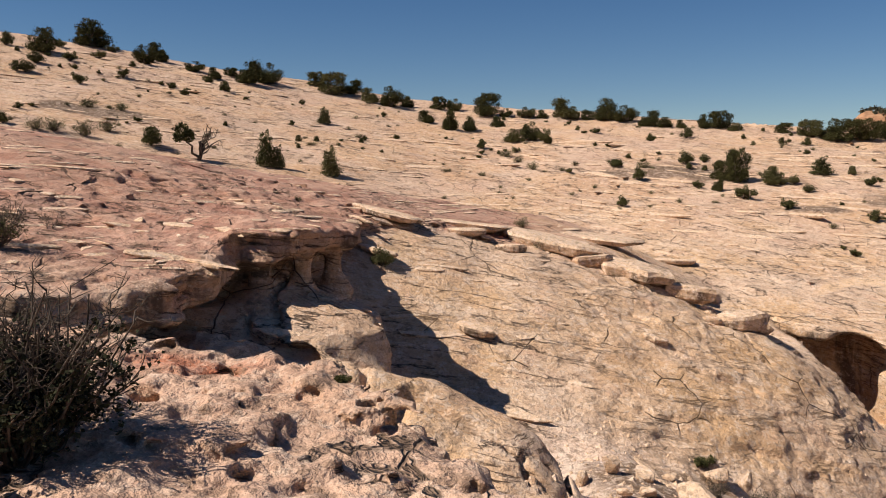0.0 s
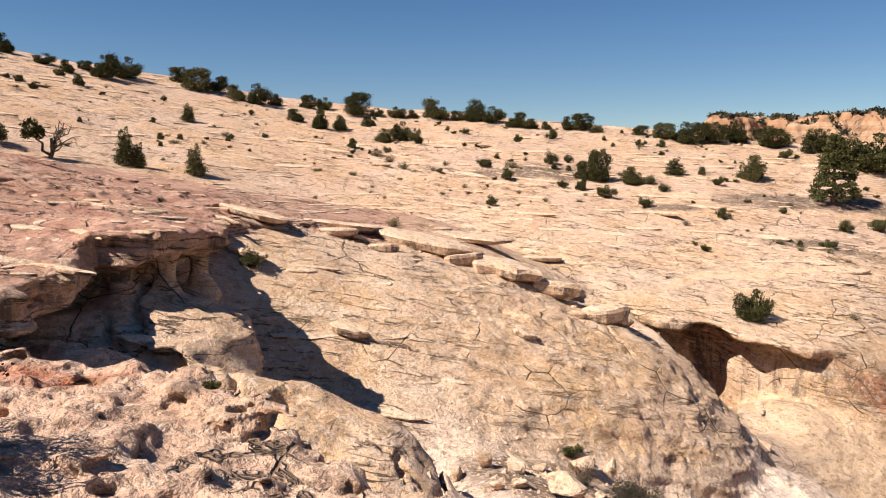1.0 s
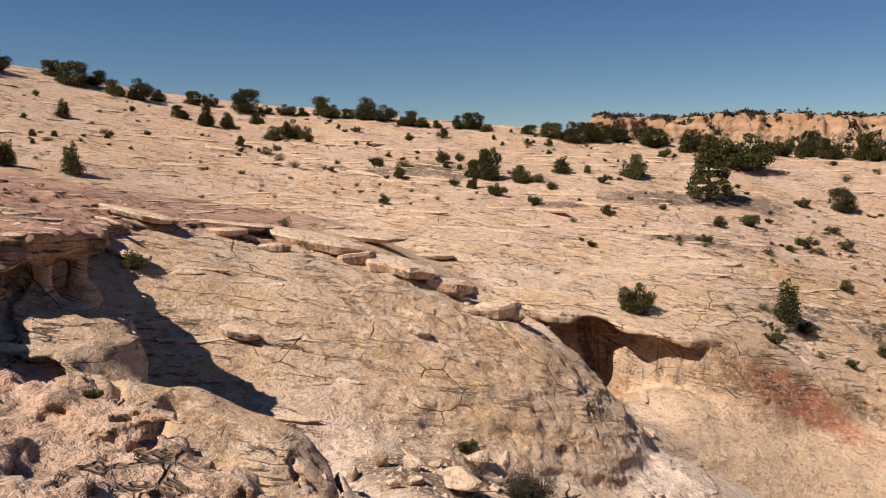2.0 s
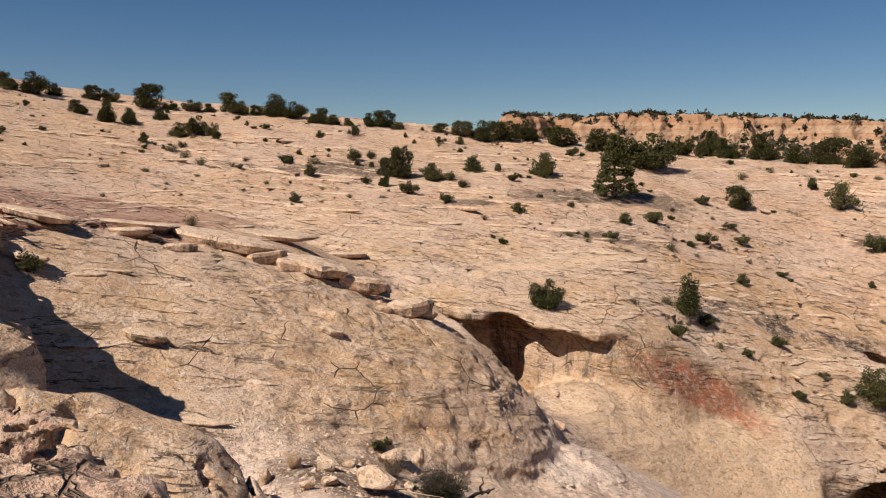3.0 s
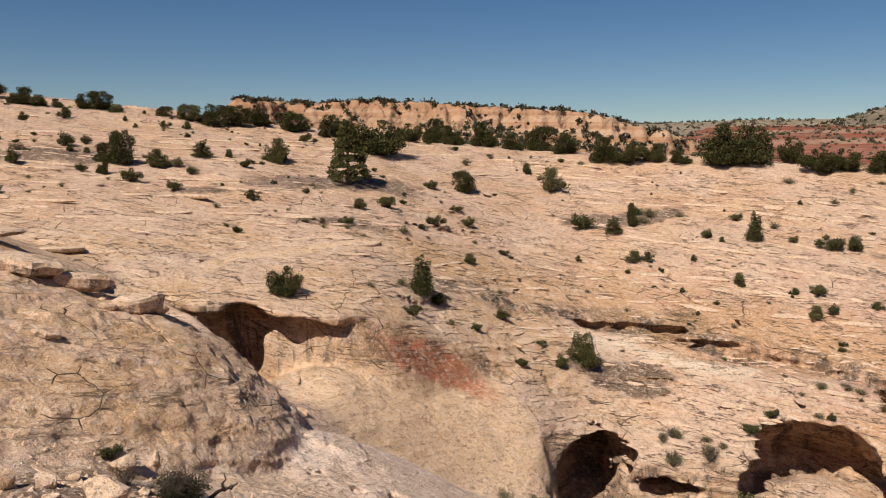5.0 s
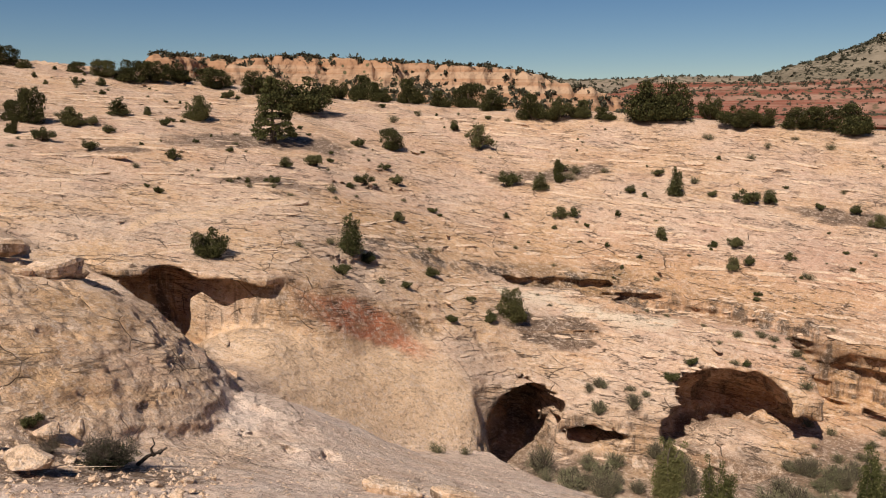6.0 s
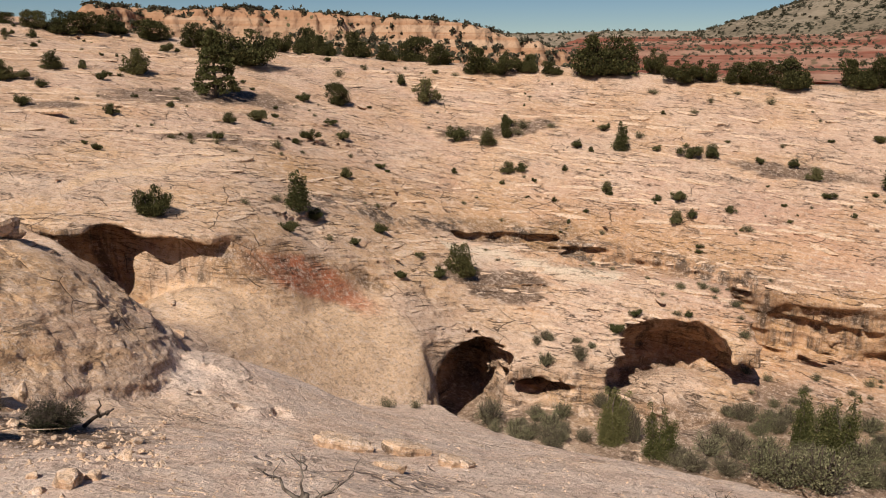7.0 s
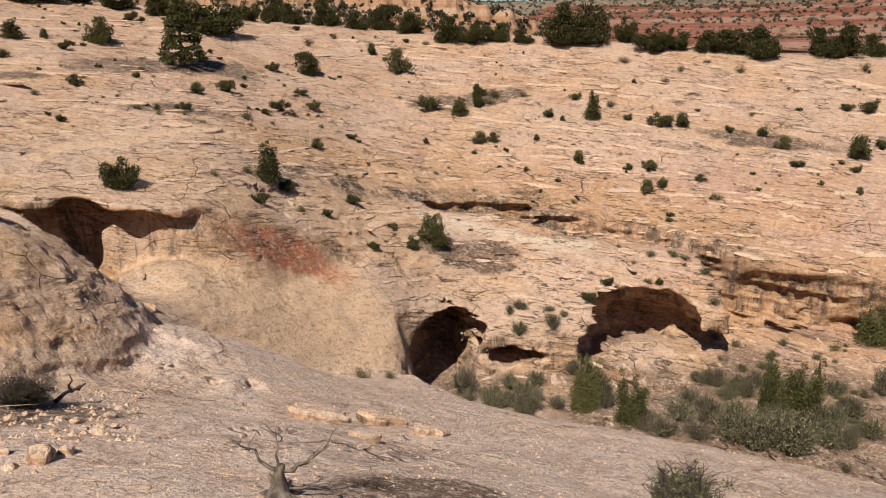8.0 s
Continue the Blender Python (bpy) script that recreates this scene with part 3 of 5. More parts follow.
def outer_height(x, y):
    h = slopes(x, y)
    e = outline(x, y, SLAB_RIM)
    h = smax(h, np.where(e < 0.5, slab_top(x, y), -99), 0.2)
    e = outline(x, y, KNOB_RIM)
    h = np.where(e < 0, np.maximum(h, knob_top(x, y)), h)
    e = outline(x, y, BROW_RIM)
    h = np.where(e < 0, np.maximum(h, brow_top(x, y)), h)
    e = outline(x, y, MAIN_RIM)
    return np.where(e < 0, np.maximum(h, main_top(x, y)), h)


GZ = outer_height(GX, GY)
far = np.hypot(GX, GY)
GZ = np.where(far > 110, GZ - 0.03 * np.minimum(far - 110, 300), GZ)
depth = np.minimum.reduce([GX - BOX_LO[0], BOX_HI[0] - GX, GY - BOX_LO[1], BOX_HI[1] - GY])
GZ = GZ - np.clip(depth + 0.2, 0, 0.6) * 0.6
GZ = GZ + weather(GX, GY, GZ) * 1.2
idx = np.arange(GX.size).reshape(GX.shape)
cells = np.stack([idx[:-1, :-1], idx[1:, :-1], idx[1:, 1:], idx[:-1, 1:]], -1)
keep = (depth[:-1, :-1] < 0.9) | (depth[1:, 1:] < 0.9)
sheet_v = np.stack([GX, GY, GZ], -1).reshape(-1, 3)
pieces.append((sheet_v, cells[keep]))
ground_v = np.concatenate([v for v, f in pieces])
starts = np.cumsum([0] + [len(v) for v, f in pieces])
ground_f = np.concatenate([f + n for (v, f), n in zip(pieces, starts)])
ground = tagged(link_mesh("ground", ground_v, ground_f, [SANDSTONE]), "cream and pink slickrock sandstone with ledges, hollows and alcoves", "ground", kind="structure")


# patches of grey-brown soil: centre, half length, half width, turn
SOIL = [(33, 47.8, 7, 1.4, -12), (52, 36.6, 5, 0.8, -30), (27, 39.6, 2.6, 0.7, -20), (40.6, 28.4, 4.2, 0.9, -45), (16.5, 58, 4, 1.3, -5), (22, 47.5, 2.2, 0.6, -10),
        (35.8, 26.0, 2.8, 0.8, -40), (5.2, 15.4, 2.0, 1.3, 0), (6.2, 14.2, 1.6, 0.9, 0), (60, 17, 5, 0.8, -62), (-24, 56, 4, 1.0, 20), (7.6, 6.6, 1.3, 0.6, -30)]


def kinds(v):
    """Which kind of rock each place is: pink crust, red band, dark mineral stain, grey-brown soil."""
    x, y, z = v.T
    n1, n2 = vnoise(x * 0.5, y * 0.5, z * 0.8), vnoise(x * 1.7, y * 1.7, z * 2.5)
    on_slab = np.clip(1 - np.abs(z - slab_top(x, y)) * 1.1, 0, 1) * np.clip(-outline(x, y, SLAB_RIM) * 1.2 + 0.8, 0, 1) * np.clip((38.5 + 0.42 * x - y) * 0.7, 0, 1)
    on_slab = on_slab * np.clip((9 - x + 2 * n1) / 7, 0, 1)
    on_knob = np.clip(-outline(x, y, KNOB_RIM) * 2 + 1, 0, 1) * np.clip(z + 4.2, 0, 1)
    on_apron = np.clip(1.3 - np.abs(z - apron_top(x, y)) * 1.4, 0, 1) * (x > 1)
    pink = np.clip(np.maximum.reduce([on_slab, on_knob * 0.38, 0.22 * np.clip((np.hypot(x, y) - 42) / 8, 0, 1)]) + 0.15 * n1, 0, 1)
    red = np.clip(1.6 - np.hypot((x - 23.6) / 3.4, (z + 9.35 + 0.42 * (x - 23.6) + 0.3 * n1 + 0.15 * n2) / 1.0) * 1.3, 0, 1) * (np.abs(y - 28) < 3)
    red = np.maximum(red, 0.16 * np.clip((x - 36 + 3 * n1) / 8, 0, 1) * np.clip((-7 - z + n1) / 3, 0, 1))
    red = np.maximum(red, 0.55 * np.clip(1.4 - np.hypot((x + 1.9) / 0.45, (y - 6.4) / 0.3) + 0.5 * n2, 0, 1) * on_knob)
    soil = np.zeros(len(x))
    for cx, cy, rx, ry, turn in SOIL:
        c, t = math.cos(radians(turn)), math.sin(radians(turn))
        u, w = (x - cx) * c + (y - cy) * t, -(x - cx) * t + (y - cy) * c
        soil = np.maximum(soil, np.clip((1.15 - np.hypot(u / rx, w / (1.5 * ry)) + 0.35 * n1 + 0.25 * n2) * 3, 0, 1))
    soil = np.maximum(soil, np.clip((-16.4 - z + 0.25 * n1) * 3, 0, 1) * 0.8)
    return pink, red, soil, np.clip(on_apron * (0.85 + 0.3 * n1), 0, 1)


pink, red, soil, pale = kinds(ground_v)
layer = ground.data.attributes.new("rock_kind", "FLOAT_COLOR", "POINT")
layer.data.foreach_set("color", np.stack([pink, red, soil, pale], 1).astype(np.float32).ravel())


def wear(v):
    """How the rock is coloured: dark mineral streaks, dark patches at the alcove roof, ochre faces, bleached ledges."""
    x, y, z = v.T
    n1, n2 = vnoise(x * 0.4 + 9, y * 0.4, z * 0.9), vnoise(x * 1.9, y * 1.9, z * 2.0)
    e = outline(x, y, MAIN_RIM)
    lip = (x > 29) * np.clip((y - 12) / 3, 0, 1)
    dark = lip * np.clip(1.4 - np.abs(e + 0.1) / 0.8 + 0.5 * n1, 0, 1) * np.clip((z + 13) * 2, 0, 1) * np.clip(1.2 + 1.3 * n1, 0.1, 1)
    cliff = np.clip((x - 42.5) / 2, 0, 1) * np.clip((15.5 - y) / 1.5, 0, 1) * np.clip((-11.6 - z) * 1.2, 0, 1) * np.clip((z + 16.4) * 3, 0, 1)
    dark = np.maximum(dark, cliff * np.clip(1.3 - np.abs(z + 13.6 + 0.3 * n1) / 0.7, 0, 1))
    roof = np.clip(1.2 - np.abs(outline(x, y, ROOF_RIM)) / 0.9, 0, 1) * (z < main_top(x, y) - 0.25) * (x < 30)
    # darker in patches along and just below the first alcove's roof edge
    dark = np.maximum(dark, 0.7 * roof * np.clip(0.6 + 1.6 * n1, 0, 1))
    face = np.clip(1.3 - np.abs(z - dome_top(x, y)) * 1.3, 0, 1) * np.clip((x - 2) / 2, 0, 1) * np.clip((13.5 - x) / 2, 0, 1) * np.clip((27 - y) / 4, 0, 1)
    bowl = np.clip(1.3 - np.abs(z - bowl_top(x, y)), 0, 1) * np.clip((x - 14) / 3, 0, 1) * np.clip((29 - x) / 2, 0, 1)
    band = lip * np.clip(1.5 - np.abs(e + 2.2) / 2.4, 0, 1) * 0.8
    ochre = (1 - red) * np.maximum.reduce([cliff, 0.55 * face * np.clip(0.7 + n1, 0, 1), 0.3 * bowl * np.clip(0.4 + 1.2 * n1, 0, 1), band, 0.6 * roof])
    white = lip * np.clip(1.2 - np.abs(e - 2.6 + 0.6 * n1) / 0.9 + 0.3 * n2, 0, 1) * (x > 35.5) * (y > 21)
    return dark, np.clip(ochre, 0, 1), np.clip(white, 0, 1), np.clip(np.maximum(bowl, 0.45 * face), 0, 1)


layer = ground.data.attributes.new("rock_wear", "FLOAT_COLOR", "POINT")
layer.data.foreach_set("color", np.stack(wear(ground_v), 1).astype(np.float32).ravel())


# ---- the distance ----
from mathutils.bvhtree import BVHTree


def far_land(name, label, mat, x0, y0, x1, y1, back, rise, rows=60, cols=220, seed=0):
    """Land along a baseline, rising away from it by rise(u, v, x, y): u along, v across, both 0 to 1."""
    u, v = np.meshgrid(np.linspace(0, 1, cols), np.linspace(0, 1, rows), indexing="ij")
    ex, ey = x1 - x0, y1 - y0
    n = math.hypot(ex, ey)
    x = x0 + ex * u - ey / n * back * v
    y = y0 + ey * u + ex / n * back * v
    z = rise(u, v, x, y)
    k = np.arange(x.size).reshape(x.shape)
    f = np.stack([k[:-1, :-1], k[1:, :-1], k[1:, 1:], k[:-1, 1:]], -1).reshape(-1, 4)
    return tagged(link_mesh(name, np.stack([x, y, z], -1).reshape(-1, 3), f, [mat]), label, name.replace("_", " "), kind="structure")


def polar(az, r):
    return r * math.sin(radians(az)), r * math.cos(radians(az))


def mesa_rise(u, v, x, y):
    n = fbm(x * 0.03, y * 0.03, x * 0, 5, 0.62)
    w = v + 0.13 * n
    talus = np.clip(w / 0.42, 0, 1) * 11
    cliff = np.clip((w - 0.42) / 0.07, 0, 1) * 9.5
    step = np.clip((w - 0.25) / 0.03, 0, 1) * 1.2
    top = 22.6 - 9.5 * u ** 1.2
    fall = np.clip((u - 0.66) / 0.34, 0, 1) * 13 + np.clip((0.05 - u) / 0.05, 0, 1) * 9
    return np.minimum(-2 + talus + cliff + step + 4 * np.clip((w - 0.49) * 3, 0, 1), top) - fall + 0.5 * fbm(x * 0.2, y * 0.2, x * 0, 2)


def hills_rise(u, v, x, y):
    n = fbm(x * 0.012, y * 0.012, x * 0, 4)
    h = -10 + 34 * np.clip(v + 0.12 * n, 0, 1) ** 0.8
    s = h / 3.2 + 0.3 * n
    return h + 1.5 * ((s - np.floor(s)) ** 3)


def plateau_rise(u, v, x, y):
    n = fbm(x * 0.004, y * 0.004, x * 0, 4)
    h = 72 + 10 * u + 7 * n
    return np.minimum(h, 10 + 130 * v) + 4 * np.clip(n, 0, 1)


def hill_rise(u, v, x, y):
    n = fbm(x * 0.008, y * 0.008, x * 0, 5)
    crest = 50 * np.clip(u / 0.11, 0, 1) ** 0.9 + 43 * np.clip((u - 0.09) / 0.25, 0, 1) ** 0.8 + 24 * np.clip((u - 0.22) / 0.4, 0, 1)
    return 8 + crest * np.clip(v * 1.6, 0, 1) ** 0.7 + 7 * n * np.clip(v * 3, 0, 1)


def land_paint(name, low, high, band, dots, scale, cover):
    """Far land: banded beds with dark dots of scrub."""
    m, nd, lk, bs = material(name)
    where = nd.new("ShaderNodeNewGeometry").outputs["Position"]
    beds_n = noise_at(nd, lk, stretched(nd, lk, where, (0.004, 0.004, band)), 1.0, 4, 0.6)
    base = mix(nd, lk, ramp(nd, lk, beds_n, 0.42, 0.58), low, high)
    base = mix(nd, lk, ramp(nd, lk, noise_at(nd, lk, where, scale * 0.3, 4), 0.4, 0.7, 0, 0.5), base, tuple(c * 0.7 for c in low))
    spots = nd.new("ShaderNodeTexVoronoi")
    spots.inputs["Scale"].default_value = scale
    lk.new(stretched(nd, lk, where, (1, 1, 1.0)), spots.inputs["Vector"])
    some = ramp(nd, lk, spots.outputs["Distance"], 0.2 * cover, 0.34 * cover, 1.0, 0.0)
    thick = ramp(nd, lk, noise_at(nd, lk, where, scale * 0.12, 3), 0.35, 0.6)
    base = mix(nd, lk, calc(nd, lk, "MULTIPLY", some, thick), base, dots)
    lk.new(base, bs.inputs["Base Color"])
    bs.inputs["Roughness"].default_value = 1.0
    bs.inputs["Specular IOR Level"].default_value = 0.0
    bump = nd.new("ShaderNodeBump")
    bump.inputs["Distance"].default_value = 2.0
    lk.new(noise_at(nd, lk, where, scale, 5), bump.inputs["Height"])
    lk.new(bump.outputs[0], bs.inputs["Normal"])
    return m


MESA_ROCK = land_paint("mesa_rock", (0.35, 0.195, 0.115), (0.45, 0.30, 0.20), 0.35, (0.10, 0.09, 0.05), 0.30, 0.8)
RED_BEDS = land_paint("red_beds", (0.215, 0.078, 0.054), (0.31, 0.185, 0.135), 0.22, (0.075, 0.07, 0.04), 0.2, 1.25)
SCRUB_HILL = land_paint("scrub_hill", (0.18, 0.145, 0.105), (0.26, 0.21, 0.155), 0.05, (0.03, 0.031, 0.02), 0.27, 1.6)
PLATEAU = land_paint("plateau", (0.23, 0.18, 0.135), (0.30, 0.24, 0.18), 0.05, (0.11, 0.10, 0.065), 0.08, 1.6)
far_land("mesa", "tan and orange sandstone mesa topped by scattered junipers", MESA_ROCK, *polar(24, 262), *polar(66, 300), 90, mesa_rise, 90, 300)
far_land("red_hills", "banded red and cream slopes dotted with scrub", RED_BEDS, *polar(48, 420), *polar(98, 380), 260, hills_rise, 120, 240)
far_land("plateau", "far pale plateau dotted with scrub", PLATEAU, *polar(36, 1500), *polar(78, 1500), 700, plateau_rise, 30, 160)
far_land("scrub_hill", "grey and tan hill covered in dark scrub", SCRUB_HILL, *polar(60.2, 820), *polar(100, 640), 420, hill_rise, 60, 200)


def far_scrub(seed, count, az, dist, size, name, label):
    """Scrub on far land: many small clumps of leaf sprays, set on whatever lies under them."""
    rng = np.random.default_rng(seed)
    trees = [BVHTree.FromObject(ob, bpy.context.evaluated_depsgraph_get()) for ob in scene.objects if ob.name in ("mesa", "red_hills", "scrub_hill", "plateau")]
    lobes = []
    while len(lobes) < count:
        a, d = radians(rng.uniform(*az)), rng.uniform(*dist)
        x, y = d * math.sin(a), d * math.cos(a)
        hits = [t.ray_cast(Vector((x, y, 400)), Vector((0, 0, -1)))[0] for t in trees]
        hits = [h.z for h in hits if h is not None]
        if hits:
            s = rng.uniform(*size)
            lobes.append(((x, y, max(hits) + s * 0.4), (s, s, s * 0.8)))
    v, f = sprays(rng, lobes, count * 22, size[1] * 0.55, inner=0.2)
    return tagged(link_mesh(name, v, f, [FAR_LEAF]), label, "scrub", kind="stuff")



# ---- plants ----
def tube(points, radii, sides=6):
    """A tapered, bent tube."""
    pts = [Vector(p) for p in points]
    vs, fs = [], []
    for k, p in enumerate(pts):
        way = (pts[min(k + 1, len(pts) - 1)] - pts[max(k - 1, 0)]).normalized()
        side = way.cross(Vector((0.31, 0.95, 0.1))).normalized()
        up = way.cross(side)
        for q in range(sides):
            a = 2 * math.pi * q / sides
            vs.append(p + (side * math.cos(a) + up * math.sin(a)) * radii[k])
        if k:
            for q in range(sides):
                a, b = (k - 1) * sides + q, (k - 1) * sides + (q + 1) % sides
                fs.append((a, b, b + sides, a + sides))
    return [tuple(v) for v in vs], fs


def joined(tubes):
    vs, fs = [], []
    for v, f in tubes:
        n = len(vs)
        vs += v
        fs += [tuple(i + n for i in q) for q in f]
    return vs, fs


def limb(rng, start, end, r0, r1, bend=0.12, steps=4):
    """A crooked limb from start to end."""
    a, b = Vector(start), Vector(end)
    n = (b - a).length
    pts = [a.lerp(b, k / steps) + Vector((rng.uniform(-1, 1), rng.uniform(-1, 1), rng.uniform(-0.6, 0.6))) * bend * n * (0 < k < steps) for k in range(steps + 1)]
    return tube(pts, [r0 + (r1 - r0) * k / steps for k in range(steps + 1)], 5)


def sprays(rng, lobes, count, size, droop=0.0, inner=0.55):
    """Leaf sprays through the lobes (centre, radii), each a small bent blade, thickest towards the outside."""
    weight = np.array([r[0] * r[1] + r[1] * r[2] + r[0] * r[2] for c, r in lobes])
    pick = rng.choice(len(lobes), count, p=weight / weight.sum())
    way = rng.normal(size=(count, 3))
    way /= np.linalg.norm(way, axis=1)[:, None]
    out = rng.uniform(inner, 1.08, count)[:, None]
    out = np.where(rng.random((count, 1)) < 0.22, out * rng.uniform(1.05, 1.5, (count, 1)), out)
    centre = np.array([c for c, r in lobes])[pick]
    radii = np.array([r for c, r in lobes])[pick]
    at = centre + way * radii * out
    if size < 1:
        at[:, 2] = np.maximum(at[:, 2], 0.01)
    along = way * 0.7 + rng.normal(size=(count, 3)) * 0.6 + np.array([0, 0, 0.45 - droop])
    along /= np.linalg.norm(along, axis=1)[:, None]
    side = np.cross(along, rng.normal(size=(count, 3)))
    side /= np.linalg.norm(side, axis=1)[:, None]
    length = size * rng.uniform(0.6, 1.5, count)[:, None]
    width = length * rng.uniform(0.28, 0.5, count)[:, None]
    v = np.stack([at - along * length * 0.5, at + side * width, at + along * length * 0.6, at - side * width], 1).reshape(-1, 3)
    return v, np.arange(count * 4).reshape(-1, 4)


def foliage_paint(name, dark, mid, light, bark=False):
    m, nd, lk, bs = material(name)
    geo = nd.new("ShaderNodeNewGeometry")
    info = nd.new("ShaderNodeObjectInfo")
    if bark:
        fac = noise_at(nd, lk, stretched(nd, lk, geo.outputs["Position"], (14, 14, 3)), 1.0, 4)
        base = mix(nd, lk, ramp(nd, lk, fac, 0.35, 0.65), dark, light)
    else:
        base = mix(nd, lk, geo.outputs["Random Per Island"], dark, mid)
        base = mix(nd, lk, ramp(nd, lk, geo.outputs["Random Per Island"], 0.82, 1.0, 0, 0.8), base, light)
        base = mix(nd, lk, ramp(nd, lk, info.outputs["Random"], 0.55, 1.0, 0.0, 0.45), base, light)
    lk.new(base, bs.inputs["Base Color"])
    bs.inputs["Roughness"].default_value = 0.9
    bs.inputs["Specular IOR Level"].default_value = 0.06
    return m


JUNIPER = foliage_paint("juniper_leaf", (0.026, 0.027, 0.010), (0.064, 0.062, 0.024), (0.135, 0.12, 0.05))
PINYON = foliage_paint("pinyon_leaf", (0.022, 0.026, 0.009), (0.05, 0.055, 0.02), (0.11, 0.105, 0.042))
SCRUB = foliage_paint("scrub_leaf", (0.038, 0.04, 0.015), (0.085, 0.083, 0.034), (0.16, 0.14, 0.065))
SAGE = foliage_paint("sage_leaf", (0.085, 0.08, 0.040), (0.165, 0.148, 0.08), (0.27, 0.22, 0.125))
WILLOW = foliage_paint("willow_leaf", (0.10, 0.088, 0.052), (0.19, 0.165, 0.10), (0.31, 0.26, 0.17))
WILLOW_GREEN = foliage_paint("green_willow_leaf", (0.10, 0.095, 0.05), (0.19, 0.175, 0.095), (0.30, 0.265, 0.165))
WASH_JUNIPER = foliage_paint("wash_juniper_leaf", (0.048, 0.05, 0.018), (0.115, 0.11, 0.042), (0.21, 0.185, 0.075))
BARK = foliage_paint("bark", (0.07, 0.05, 0.038), (0.1, 0.1, 0.1), (0.19, 0.15, 0.12), bark=True)
DEADWOOD = foliage_paint("dead_wood", (0.075, 0.056, 0.045), (0.1, 0.1, 0.1), (0.20, 0.165, 0.135), bark=True)
TWIGS = foliage_paint("twigs", (0.04, 0.029, 0.022), (0.1, 0.1, 0.1), (0.13, 0.10, 0.08), bark=True)


def whole(name, label, category, pieces, group=""):
    """A thing of several parts: an empty at its base, and a mesh for each of (name, vertices, faces, material)."""
    top = tagged(new(name), label, category, group)
    for part_name, vs, fs, mat in pieces:
        link_mesh(part_name, vs, fs, [mat], True, top)
    return top


def juniper(seed, label, name="juniper_tree", leaf=None, tall=0.75, count=9000, size=0.03):
    """A juniper one metre wide: twisted limbs, a broken crown of several masses with gaps."""
    r = random.Random(seed)
    rng = np.random.default_rng(seed)
    limbs, lobes = [], []
    n = r.randint(5, 8)
    for k in range(n):
        a = 2 * math.pi * (k + r.uniform(-0.3, 0.3)) / n
        reach = r.uniform(0.12, 0.38)
        high = tall * r.uniform(0.22, 0.72)
        end = (math.cos(a) * reach, math.sin(a) * reach, high)
        limbs.append(limb(r, (0, 0, 0), end, 0.035, 0.012))
        for j in range(r.randint(2, 3)):
            s = r.uniform(0.07, 0.19)
            lobes.append(((end[0] + r.uniform(-0.1, 0.1), end[1] + r.uniform(-0.1, 0.1), max(s * 0.7, end[2] + r.uniform(-0.22, 0.12))), (s * 1.15, s * 1.15, s * 0.85)))
    for j in range(6):
        a, s = r.uniform(0, 6.283), r.uniform(0.12, 0.2)
        lobes.append(((math.cos(a) * 0.26, math.sin(a) * 0.26, s * r.uniform(0.6, 1.3)), (s * 1.2, s * 1.2, s * 0.8)))
    for j in range(3):
        s = r.uniform(0.07, 0.15)
        lobes.append(((r.uniform(-0.2, 0.2), r.uniform(-0.14, 0.14), tall - s * r.uniform(0.8, 1.4)), (s, s, s)))
    v, f = sprays(rng, lobes, count, size)
    tv, tf = joined(limbs)
    return whole(name, label, "tree", [("trunk", tv, tf, BARK), ("crown", v, f, leaf or JUNIPER)])


def wash_juniper(seed, label):
    """A bushy many-stemmed juniper one metre wide: upright plumes of foliage down to the ground."""
    r = random.Random(seed)
    rng = np.random.default_rng(seed)
    limbs, lobes = [], []
    for k in range(7):
        a, out, high = r.uniform(0, 6.283), r.uniform(0.05, 0.3), r.uniform(0.85, 1.4)
        foot = (math.cos(a) * out * 0.3, math.sin(a) * out * 0.3, 0)
        tip = (math.cos(a) * out, math.sin(a) * out, high * (1 - 0.5 * out))
        limbs.append(limb(r, foot, tip, 0.03, 0.006, 0.05))
        for j in range(7):
            f = 0.08 + 0.92 * j / 6
            s = (0.2 - 0.13 * f) * r.uniform(0.8, 1.25)
            lobes.append(((foot[0] + (tip[0] - foot[0]) * f ** 0.6 + r.uniform(-0.06, 0.06), foot[1] + (tip[1] - foot[1]) * f ** 0.6 + r.uniform(-0.06, 0.06), tip[2] * f), (s, s, s * 1.25)))
    v, f = sprays(rng, lobes, 16000, 0.026, inner=0.4)
    tv, tf = joined(limbs)
    return whole("juniper_tree", label, "tree", [("trunk", tv, tf, BARK), ("crown", v, f, WASH_JUNIPER)])


def upright_juniper(seed, label, count=1500):
    """A young juniper one metre high: a narrow flame of foliage."""
    r = random.Random(seed)
    rng = np.random.default_rng(seed)
    lobes = []
    for k in range(9):
        z = 0.1 + 0.82 * k / 8
        s = 0.2 * (1.05 - (k / 8) ** 1.5) + 0.04
        lobes.append(((r.uniform(-0.07, 0.07), r.uniform(-0.07, 0.07), z), (s, s, 0.13)))
    v, f = sprays(rng, lobes, count * 3, 0.032)
    tv, tf = limb(r, (0, 0, 0), (0.02, 0, 0.8), 0.03, 0.008)
    return whole("young_juniper", label, "tree", [("trunk", tv, tf, BARK), ("crown", v, f, SCRUB)])


